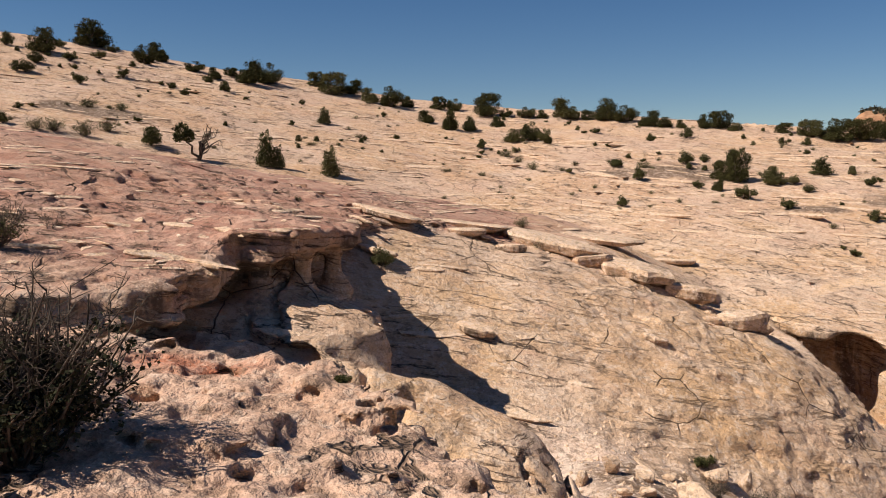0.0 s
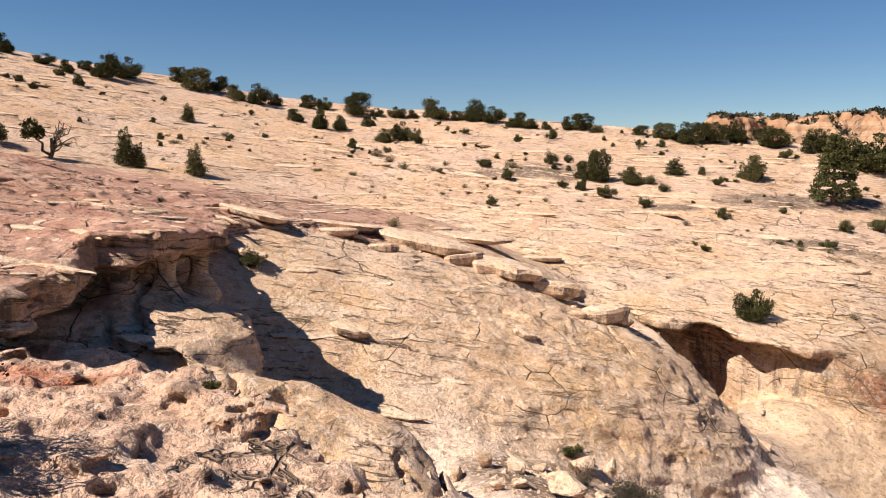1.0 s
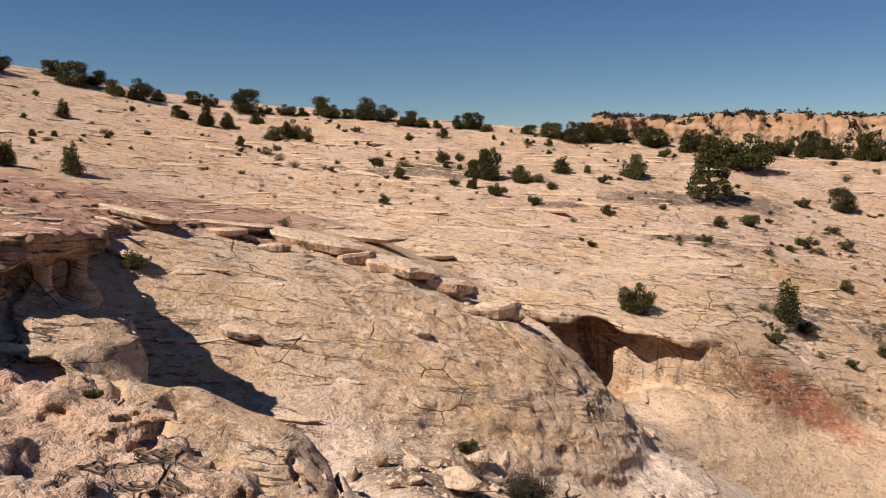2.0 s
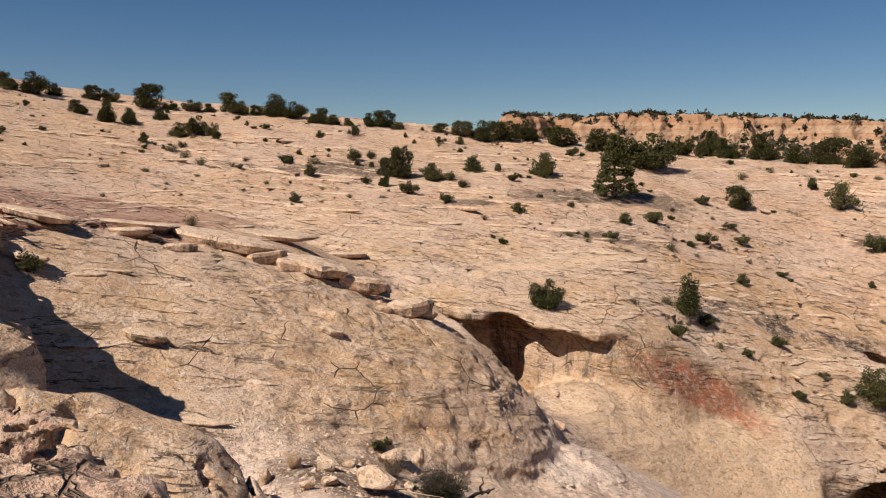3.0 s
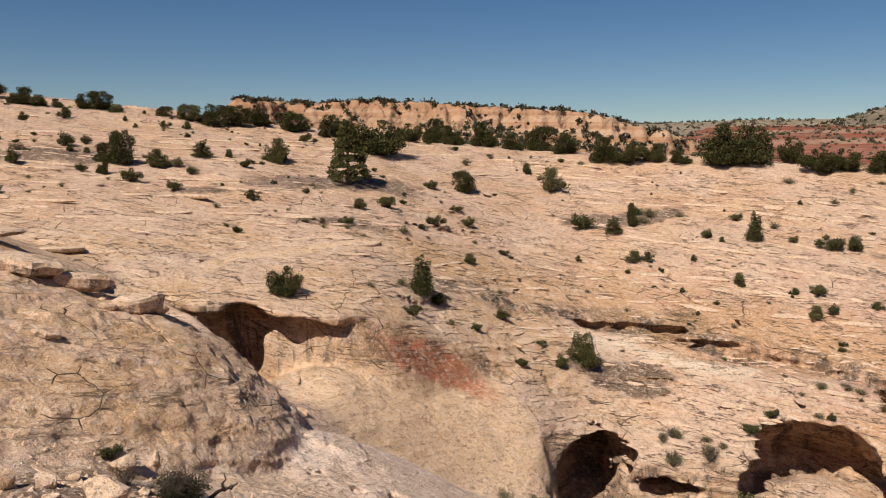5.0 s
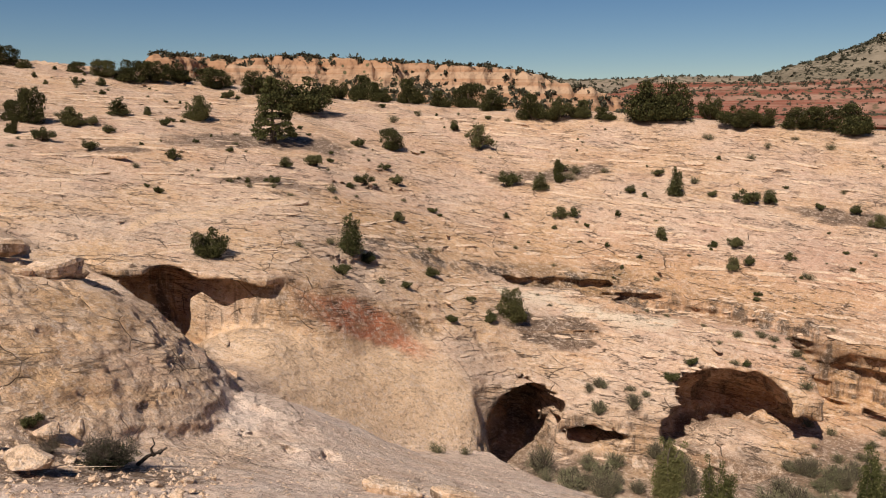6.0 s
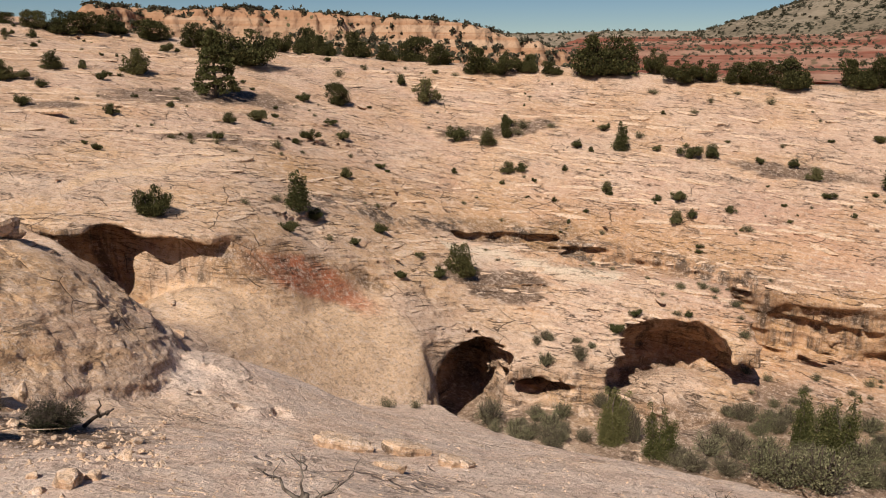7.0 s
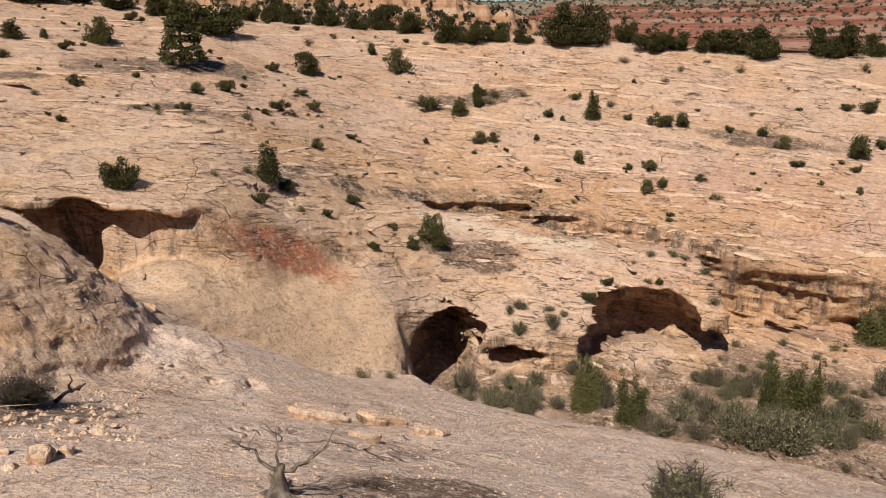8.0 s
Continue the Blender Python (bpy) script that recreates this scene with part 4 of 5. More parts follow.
def pinyon(seed, label):
    """A pinyon pine one metre high: whorls of level boughs, wide at the foot."""
    r = random.Random(seed)
    rng = np.random.default_rng(seed)
    limbs, lobes = [limb(r, (0, 0, 0), (0.02, 0.01, 0.97), 0.035, 0.006, 0.02)], []
    for k in range(11):
        z = 0.12 + 0.8 * k / 10
        reach = 0.37 * (1 - (k / 10) ** 1.15) + 0.05
        for q in range(6):
            a = q * 2 * math.pi / 6 + k * 0.6 + r.uniform(-0.3, 0.3)
            e = reach * r.uniform(0.65, 1.1)
            end = (math.cos(a) * e, math.sin(a) * e, z + r.uniform(-0.03, 0.04))
            limbs.append(limb(r, (0, 0, z), end, 0.01, 0.003, 0.05, 3))
            lobes.append(((end[0] * 0.8, end[1] * 0.8, end[2]), (0.09, 0.09, 0.045)))
    v, f = sprays(rng, lobes, 12000, 0.024, inner=0.3)
    tv, tf = joined(limbs)
    return whole("pinyon_pine", label, "tree", [("trunk", tv, tf, BARK), ("crown", v, f, PINYON)])


def shrub(seed, label, leaf, name="shrub", tall=0.62, count=420, size=0.085, twigs=14, open_=0.35):
    """A low shrub one metre wide: many thin stems from one root, with leaf sprays round their ends."""
    r = random.Random(seed)
    rng = np.random.default_rng(seed)
    stems, lobes = [], []
    for k in range(twigs):
        a, lean = r.uniform(0, 6.283), r.uniform(0.05, 0.42)
        end = (math.cos(a) * lean, math.sin(a) * lean, tall * r.uniform(0.55, 0.95) * (1 - 0.5 * lean))
        stems.append(limb(r, (0, 0, -0.03), end, 0.012, 0.004, 0.1, 3))
        s = r.uniform(0.09, 0.17)
        lobes.append(((end[0] * 0.9, end[1] * 0.9, end[2] * r.uniform(0.3, 1.0)), (s * 1.2, s * 1.2, s)))
    v, f = sprays(rng, lobes, count, size, inner=open_)
    tv, tf = joined(stems)
    return whole(name, label, "shrub", [("stem", tv, tf, TWIGS), ("foliage", v, f, leaf)])


def ground_under(x, y, top=40.0):
    hit = GROUND_TREE.ray_cast(Vector((x, y, top)), Vector((0, 0, -1)))
    return hit[0].z if hit[0] is not None else -16.0


def plant(kinds_, rows, seed, wide=True, sink=0.04):
    """Set a row of plants out on the ground: each (x, y, width[, height]), taking the kinds by turns."""
    r = random.Random(seed)
    for k, row in enumerate(rows):
        model, unit_w, unit_h = kinds_[r.randrange(len(kinds_))]
        w = row[2] / unit_w
        h = row[3] / unit_h if len(row) > 3 else w * r.uniform(0.85, 1.15)
        m = Matrix.LocRotScale((row[0], row[1], ground_under(row[0], row[1]) - sink), Euler((0, 0, r.uniform(0, 6.283))), (w, w, h))
        if model["placed"] == 0:
            model.matrix_basis = m
            model["placed"] = 1
        else:
            # a copy at its own size: the model's own scale is taken out first
            s = model.scale
            copy_thing(model, m @ Matrix.Diagonal((1 / s[0], 1 / s[1], 1 / s[2], 1)))


def kind_of(model, unit_w, unit_h):
    model["placed"] = 0
    return model, unit_w, unit_h


GROUND_TREE = BVHTree.FromPolygons([tuple(q) for q in ground_v.tolist()], ground_f.tolist())

JUNIPERS_A = [
    (-35.1, 72, 2.83, 2.15), (-35, 81.7, 3.9, 2.64), (-28.4, 77.9, 1.99, 1.87), (-28.4, 82, 2.21, 1.84), (-24.2, 80.2, 1.89, 1.06), (-21.9, 78.6, 1.44, 1.15),
    (-21.1, 81.7, 1.55, 0.95), (-18.9, 79.7, 2.59, 2.19), (-17.6, 82.4, 2.85, 2.13), (-13.7, 88.7, 2.4, 1.64), (-11.4, 85.3, 3.14, 2.42), (-9.6, 87.4, 2.47, 1.48),
    (-7.5, 83.8, 2.13, 1.54), (-5.4, 83.6, 2.35, 2.24), (-3.8, 85.3, 1.8, 1.2), (-1.6, 77.3, 1.84, 1.19), (-0.5, 85.6, 1.8, 1.44), (0.7, 74.1, 1.66, 1.87),
    (1.2, 86, 1.69, 1.33), (2.5, 75, 1.47, 1.37), (4.4, 83.2, 3.04, 2.45), (5.2, 78, 1.64, 1.1), (6.4, 82.9, 1.46, 0.93), (6.2, 70.4, 2.08, 1.19),
]
JUNIPERS_B = [
    (8.4, 82.7, 1.87, 1.17), (7.7, 71.3, 1.71, 1.71), (10.1, 82.5, 1.28, 0.82), (8.6, 68.3, 1.25, 1.35), (12.3, 82, 3.02, 1.98), (14.4, 81.5, 1.45, 1.04),
    (16.3, 81.1, 2.78, 2.2), (17.7, 79.4, 2.28, 1.71), (19.5, 77, 2.23, 1.45), (20.7, 76, 1.43, 0.99), (22, 75.3, 1.1, 0.77), (23.8, 74.3, 1.42, 1.31),
    (25, 73.9, 2.41, 1.64), (18.1, 53.3, 0.87, 1.02), (19.3, 56, 1.66, 1.41), (26, 72.6, 1.35, 0.76), (20, 55.2, 1.81, 2.38), (22.1, 54.1, 1.8, 1.23),
    (29.8, 71.4, 1.63, 1.08), (31.6, 70, 2.37, 1.51), (33.2, 68.6, 2.88, 1.92), (35.3, 68.6, 2.81, 1.84), (38, 69.4, 3.1, 1.66), (31.7, 55.1, 2.31, 1.87),
]
JUNIPERS_C = [
    (18.1, 30.9, 1.45, 1.35), (40.1, 66.4, 3.26, 1.95), (41.9, 62.9, 2.65, 2.12), (42.5, 56.2, 4.69, 3.06), (51, 62.6, 2.26, 1.92), (54.6, 63.1, 2.57, 2.45),
    (54.2, 59.8, 2.49, 1.92), (43, 46.1, 1.94, 1.77), (56.1, 57.3, 2.81, 2.36), (58.9, 56, 2.27, 1.59), (62.2, 55.5, 3.5, 2.68), (59.9, 50.3, 2.85, 1.97),
    (34.4, 27.2, 1.77, 1.84), (59.9, 45.3, 3.15, 2.31), (61.1, 43.5, 2.62, 2.1), (50.9, 36, 0.96, 1.75), (63, 42.3, 2.12, 1.59), (63.7, 40.1, 2.11, 1.16),
    (65.9, 37, 4.49, 3.49), (67.5, 35.5, 4.27, 3.42), (70.6, 33.5, 1.97, 2.41), (69, 30.3, 2.95, 2.01), (70.6, 28.8, 2.67, 1.92), (71.9, 26.3, 2.79, 1.82),
]
JUNIPERS_D = [
    (73.6, 24.8, 3.26, 2.07), (74.2, 22.4, 3.79, 2.49), (78.4, 18.1, 3.38, 2.48), (79.3, 16.6, 3.4, 2.61), (81.5, 14.6, 2.55, 2.09),
]
YOUNG = [
    (-11, 50.4, 1.08, 2.24), (-10.3, 50.6, 0.8, 1.45), (-10, 68.6, 0.97, 1.46), (-7.1, 51.4, 1.09, 1.96), (26.1, 55.9, 1.21, 1.29), (26.4, 31.5, 1.17, 2.1),
    (48.9, 36.2, 1.11, 1.28), (54.4, 28.1, 1.03, 2.15),
]
SHRUBS_A = [
    (-25.5, 47.3, 0.98), (-38.3, 72.1, 1.62), (-33, 63.5, 1.11), (-32.5, 63.8, 1.41), (-33.1, 66.8, 1.58), (-36, 77.1, 1.32),
    (-32.2, 71, 1.32), (-30.7, 68.4, 0.58), (-28.3, 63.6, 1.37), (-31.8, 75.9, 1.39), (-32.3, 80.5, 1.23), (-27, 69.3, 1.26),
    (-28.3, 74.8, 0.79), (-20.8, 55.5, 0.66), (-17.8, 49.5, 1.84), (-24, 70, 0.57), (-23, 69.6, 1.03), (-21.4, 68.1, 1),
    (-21, 69.5, 0.61), (-21.6, 75.4, 1.22), (-19.2, 72.3, 1.47), (-17.2, 71.6, 0.52), (-12.1, 65.1, 0.65), (-0.8, 6.2, 0.2),
    (-1.8, 22.8, 0.84), (-3.9, 67.4, 0.66), (3.1, 66.6, 1.03), (13.7, 73.4, 0.94), (12.9, 60.5, 1.47), (10.9, 49.5, 0.99),
    (13.5, 56.3, 1.21), (17.6, 69.3, 1.1),
]
SHRUBS_B = [
    (17.9, 60.2, 1.41), (21.2, 70.8, 1.24), (17.7, 58.6, 0.64), (17, 53.9, 0.87), (19.4, 60.3, 0.89), (18.8, 58.3, 0.64),
    (6, 18, 0.56), (19, 50.8, 1.37), (28.1, 67.4, 0.82), (20.4, 47.8, 1.02), (23.2, 53.5, 0.98), (30, 67.1, 0.93),
    (23.3, 51.6, 0.95), (23.8, 48.3, 0.38), (20.3, 40.8, 0.38), (28, 55.4, 0.87), (20.4, 39.7, 0.63), (27.8, 52.7, 1.08),
    (24, 44.7, 1), (24.8, 40.1, 0.33), (37.5, 60.2, 1.49), (25.7, 39.6, 0.46), (27.2, 39.3, 0.94), (30.1, 42, 1.09),
    (32.7, 42.5, 1.43), (34.7, 43.3, 0.58), (24, 29.3, 1.08), (40.5, 47.2, 1.22), (34.8, 40, 1.34), (27.6, 31.5, 1.07),
    (51.8, 56.8, 0.86), (38.9, 42.5, 0.97),
]
SHRUBS_C = [
    (38.3, 40.7, 1.18), (33.8, 35.7, 0.97), (28.4, 29.5, 0.76), (31.6, 30.8, 0.95), (38.4, 37.3, 0.83), (38.4, 36.6, 0.45),
    (29.7, 27.5, 0.76), (29.8, 27.5, 0.71), (52.8, 48.6, 1.2), (32.8, 28.9, 0.57), (51.2, 44.2, 2.56), (57.3, 48.5, 0.74),
    (32.6, 27.4, 0.92), (32.5, 27.3, 0.74), (43.3, 34.9, 0.55), (47.6, 38.2, 1.89), (52.5, 37, 1.26), (46.4, 32.6, 1.28),
    (47.2, 32.1, 1.13), (46.9, 30.7, 0.55), (49.4, 29.8, 0.57), (53, 30.9, 0.95), (52.9, 29.7, 0.6), (57, 30.9, 1.09),
    (48.8, 26.1, 1.02), (37.1, 18.9, 1.04), (38.7, 18.6, 0.82), (56, 26, 0.87), (50, 23, 0.7), (48.5, 20.9, 1.2),
    (50.8, 21.8, 1.33), (56.6, 23.7, 1.9),
]
SHRUBS_D = [
    (49.6, 20.4, 0.84), (40.6, 16.5, 0.58), (57.9, 22.6, 1.57), (51.6, 18.6, 0.86), (59.4, 19.6, 0.88), (56.3, 17.9, 0.33),
    (60.3, 17.4, 0.97), (59.5, 15.8, 1.3), (57.5, 14.2, 1.01), (56.2, 12.3, 0.49), (68.2, 13.7, 1.17), (61.5, 11.3, 2.21),
    (59.5, 10.9, 0.86), (68.7, 12.2, 1.67), (56.6, 10, 0.73), (64, 10.3, 1.19),
]
DRY_SHRUBS_A = [
    (-23.7, 47.5, 1.41), (-23, 48.1, 1.64), (-25.8, 56.1, 0.52), (-21.5, 48.9, 1.65), (-24.8, 57.1, 1.49), (-21.2, 51.5, 1.56),
    (-23.6, 57.7, 0.79), (-22.8, 57.8, 1.31), (-23.8, 64, 0.58), (-4.8, 26.7, 0.38), (-9.6, 59, 0.84), (-7.8, 72.9, 0.62),
    (-6.8, 65.7, 0.83), (4.9, 64, 1.12), (5.8, 62.5, 1.1), (3.1, 31.6, 0.76), (6.6, 59.5, 1.17), (3.3, 27.2, 0.66),
    (8.4, 52.7, 0.52), (9.9, 61, 0.65), (14.8, 59.5, 1.29), (16.7, 49.7, 0.55), (21.2, 43.8, 0.68), (24.9, 40, 0.6),
    (23, 31.2, 0.61), (25.4, 31.9, 0.75), (30.8, 38.4, 0.97), (33.3, 39.5, 0.73), (26.9, 29.7, 0.75), (48.8, 52.1, 1.3),
    (53, 53.2, 0.84), (22.6, 21.7, 0.86),
]
DRY_SHRUBS_B = [
    (23.6, 21.1, 0.73), (32.7, 28.9, 0.69), (57.9, 46.6, 0.94), (52, 35.7, 1.24), (53.2, 36, 1.53), (54.7, 34.4, 0.82),
    (35.2, 20.2, 0.66), (57.5, 28.2, 0.99), (65.7, 31.1, 1.12), (40.2, 17, 0.64), (63.8, 26.6, 0.97), (66.9, 26.5, 0.81),
    (42.9, 16, 0.46), (69.7, 25.4, 0.73), (50.5, 17, 0.99), (69.8, 22.5, 1.13), (63, 19.2, 0.65), (75.7, 14.2, 1.19),
]
WASH_JUNIPERS = [
    (31.4, 16.1, 2.08, 3.23), (31.4, 13.7, 1.92, 2.99), (36.6, 9, 2.08, 3.52), (37, 7.7, 2.32, 3.47), (48.4, 6.6, 3.25, 2.89),
]
WASH_BRUSH = [
    (32.2, 15.3, 1.21, 1.93), (29.4, 21.5, 1.68, 1.57), (28.7, 19.3, 1.61, 1.34), (29.1, 17.9, 1.59, 1.22), (33, 12, 1.91, 1.25), (32, 10.8, 1.85, 0.95),
    (32.9, 9.6, 2.14, 1.61), (31.4, 12.1, 1.84, 1.05), (32.8, 8.6, 2.39, 1.86), (33, 7.3, 2.91, 2.28), (35.1, 6.1, 1.94, 1.27), (33.6, 11, 1.64, 1.64),
    (41.3, 5.2, 1.26, 1.88), (36.4, 6.6, 1.99, 1.42), (31.5, 12.8, 1.59, 1.06), (34.7, 12.2, 1.41, 1.13), (34.8, 10.1, 1.68, 1.12), (38.1, 5.8, 1.77, 1.18),
    (36.4, 4.8, 1.7, 1.13),
]

tree_kinds = [kind_of(juniper(k, "dense dark green juniper standing on bare sandstone", tall=h), 0.95, h) for k, h in ((1, 0.75), (2, 0.62), (3, 0.8), (4, 0.7))]
young_kinds = [kind_of(upright_juniper(11, "narrow young green juniper standing on sandstone"), 0.45, 1.0)]
shrub_kinds = [kind_of(shrub(k, "small rounded dark green shrub on bare rock", SCRUB, tall=h, count=2600, size=0.042), 0.95, h) for k, h in ((21, 0.62), (22, 0.75), (23, 0.55), (24, 0.7))]
dry_kinds = [kind_of(shrub(k, "low dry grey-green shrub with thin stems", SAGE, "dry_shrub", h, 1300, 0.03, 30), 0.95, h) for k, h in ((31, 0.5), (32, 0.6))]
brush_kinds = [kind_of(shrub(41, "tall grey-green willow brush on the sandy wash floor", WILLOW, "willow_brush", 0.8, 2600, 0.024, 90, 0.1), 0.95, 0.8),
               kind_of(shrub(42, "green brush on the sandy wash floor", WILLOW_GREEN, "willow_brush", 0.75, 2800, 0.026, 80, 0.1), 0.95, 0.75)]
wash_kinds = [kind_of(wash_juniper(k, "tall bushy green juniper growing in the wash"), 0.95, 1.5) for k in (51, 52)]
plant(tree_kinds, JUNIPERS_A, 10)
plant(tree_kinds, JUNIPERS_B, 11)
plant(tree_kinds, JUNIPERS_C, 12)
plant(tree_kinds, JUNIPERS_D, 13)
plant(young_kinds, YOUNG, 5)
plant(shrub_kinds, SHRUBS_A, 8)
plant(shrub_kinds, SHRUBS_B, 9)
plant(shrub_kinds, SHRUBS_C, 10)
plant(shrub_kinds, SHRUBS_D, 11)
plant(dry_kinds, DRY_SHRUBS_A, 12)
plant(dry_kinds, DRY_SHRUBS_B, 13)
plant(wash_kinds, WASH_JUNIPERS, 13)
plant(brush_kinds, WASH_BRUSH, 10)
plant([kind_of(pinyon(61, "conical dark green pinyon pine on bare rock"), 0.74, 1.0)], [(33.1, 47.5, 3.32, 4.54)], 1)


def scatter(kinds_, count, lo, hi, near, far, size, seed):
    """Small plants in the cracks of the slope, thickest where soil has gathered."""
    r = random.Random(seed)
    rows = []
    while len(rows) < count:
        a, d = radians(r.uniform(lo, hi)), r.uniform(near, far)
        x, y = d * math.sin(a), d * math.cos(a)
        if noise.noise(Vector((x * 0.12, y * 0.12, 3.0))) > -0.05:
            rows.append((x, y, r.uniform(*size)))
    plant(kinds_, rows, seed)


scatter(dry_kinds, 120, -31, 26, 50, 82, (0.2, 0.6), 5)
scatter(shrub_kinds, 80, -31, 26, 58, 84, (0.25, 0.7), 6)
scatter(dry_kinds, 90, 26, 80, 46, 78, (0.2, 0.6), 7)
scatter(shrub_kinds, 50, 26, 80, 50, 80, (0.25, 0.6), 9)
scatter(brush_kinds, 75, 50, 82, 33, 40.5, (0.6, 1.4), 8)
scatter(dry_kinds, 50, 66, 82, 38, 47, (0.4, 1.0), 15)
FAR_LEAF = foliage_paint("far_leaf", (0.045, 0.043, 0.028), (0.08, 0.074, 0.05), (0.115, 0.103, 0.072))
far_scrub(81, 1300, (24, 63), (262, 350), (0.5, 1.7), "far_scrub", "dark junipers dotted over the mesa")
far_scrub(82, 1500, (50, 86), (390, 640), (0.6, 1.5), "far_scrub", "dark scrub dotted over the red hills")
far_scrub(83, 1100, (61, 84), (650, 1050), (1.2, 2.6), "far_scrub", "dark scrub dotted over the grey hill")
far_scrub(84, 900, (44, 66), (1500, 2100), (2.0, 4.5), "far_scrub", "dark scrub dotted over the far plateau")


# ---- loose rock, slabs and dead wood ----
LOOSE = stone("loose_sandstone", loose=True)


def boulder_mesh(seed, squash=0.75, points=18):
    """An angular broken rock one metre wide, its edges knocked off, resting on z = 0."""
    r = random.Random(seed)
    bm = bmesh.new()
    for k in range(points):
        v = Vector((r.gauss(0, 1), r.gauss(0, 1), r.gauss(0, 1))).normalized()
        v *= 0.5 * r.uniform(0.7, 1.0)
        bm.verts.new((v.x, v.y, v.z * squash))
    out = bmesh.ops.convex_hull(bm, input=bm.verts)
    bmesh.ops.delete(bm, geom=[g for g in out["geom_interior"] if isinstance(g, bmesh.types.BMVert)], context="VERTS")
    bmesh.ops.bevel(bm, geom=list(bm.edges), offset=0.035, segments=1, affect="EDGES", profile=0.6)
    low = min(v.co.z for v in bm.verts)
    for v in bm.verts:
        n = noise.noise(v.co * 5 + Vector((seed, 0, 0))) * 0.03
        v.co += v.co.normalized() * n
        v.co.z -= low
    bmesh.ops.recalc_face_normals(bm, faces=bm.faces)
    me = bpy.data.meshes.new("rock")
    bm.to_mesh(me)
    bm.free()
    me.materials.append(LOOSE)
    return me


def plate_arrays(r, length, width, thick, corners=11):
    """A flat broken slab: an uneven outline, a worn upper edge, an undercut lower one."""
    rings = []
    shape = [(2 * math.pi * (k + r.uniform(-0.3, 0.3)) / corners, r.uniform(0.72, 1.08)) for k in range(corners)]
    for inset, z in ((0.62, 0.0), (0.93, 0.28), (1.0, 0.72), (0.93, 0.94), (0.55, 1.04)):
        rings.append([(math.cos(a) * q * inset * length / 2, math.sin(a) * q * inset * width / 2, (z + r.uniform(-0.05, 0.05)) * thick) for a, q in shape])
    vs = [v for ring in rings for v in ring]
    fs = []
    for k in range(len(rings) - 1):
        for q in range(corners):
            a, b = k * corners + q, k * corners + (q + 1) % corners
            fs.append((a, b, b + corners, a + corners))
    top = (len(rings) - 1) * corners
    vs.append((0, 0, 1.03 * thick))
    c = len(vs) - 1
    for q in range(corners):
        fs.append((top + q, top + (q + 1) % corners, c, c))
    return vs, fs


def slab_object(seed, name, label, x, y, length, thick, turn, tilt=(0, 0), width=0.55, sink=0.35, group=""):
    r = random.Random(seed)
    vs, fs = plate_arrays(r, length, length * width if width < 3 else width, thick, 13)
    me = bpy.data.meshes.new(name)
    me.from_pydata(vs, [], [f if f[2] != f[3] else f[:3] for f in fs])
    me.materials.append(LOOSE)
    ob = new(name, me)
    ob.matrix_basis = pose(x, y, ground_under(x, y) - sink * thick, tilt[0], tilt[1], turn)
    return tagged(ob, label, "rock", group)


# the row of cracked slabs along the brow of the dome
STRIP = [(-1.9, 26.8, 2.5, 0.28), (0.7, 28.8, 3.2, 0.26), (0.8, 27.4, 1.2, 0.28), (1.8, 28.6, 1.0, 0.33), (3.5, 28.3, 3.6, 0.55), (6.1, 32.6, 3.5, 0.33),
         (2.2, 26.3, 0.85, 0.33), (5.0, 26.9, 1.3, 0.45), (6.3, 26.8, 2.5, 0.55), (7.8, 26.2, 1.8, 0.6), (11.2, 39.0, 2.0, 0.29), (9.3, 24.9, 1.5, 0.6), (-2.0, 23.4, 1.4, 0.2)]
for k, (x, y, w, h) in enumerate(STRIP):
    slab_object(100 + k, "rock_slab", "cracked tan sandstone slab lying on the brow of a dome", x, y, w * 1.25, h * 0.95, -14 + 17 * ((k * 5) % 4 - 1.5), (-7 + 3 * (k % 3), 9 - 4 * (k % 4)), 0.5 + 0.12 * (k % 3), 0.22, "slabs along the brow")
for k, (x, y, w, h) in enumerate([(5.8, 21.8, 0.8, 0.16), (0.8, 20.8, 1.2, 0.24), (8.3, 24.6, 0.6, 0.19)]):
    slab_object(130 + k, "rock_flake", "thin sandstone flake lifting from the dome face", x, y, w, h, -18, (10, 12), 0.45, 0.15)
for k, (x, y, w, h, a) in enumerate([(11.6, 12.6, 1.5, 0.34, -40), (12.7, 11.7, 1.3, 0.36, -34), (12.9, 10.4, 1.0, 0.25, -42), (10.4, 10.0, 0.7, 0.2, -30)]):
    slab_object(140 + k, "rock_slab", "broken tan sandstone slab lying on the pink apron", x, y, w, h, a, (-6, 16), 0.55, 0.3, "slabs on the apron")
STONE_MESHES = [boulder_mesh(200 + k, 0.6 + 0.08 * (k % 4)) for k in range(6)]


def stones(rows, label, group, seed, name="stone", sink=0.12):
    r = random.Random(seed)
    for row in rows:
        x, y, w = row[:3]
        ob = new(name, STONE_MESHES[r.randrange(len(STONE_MESHES))])
        h = row[3] / w / 0.7 if len(row) > 3 else 1.0
        ob.matrix_basis = Matrix.LocRotScale((x, y, ground_under(x, y) - sink * w), Euler((r.uniform(-0.15, 0.15), r.uniform(-0.15, 0.15), r.uniform(0, 6.28))), (w * 1.1, w * r.uniform(0.75, 1.0), w * h))
        tagged(ob, label, "rock", group)


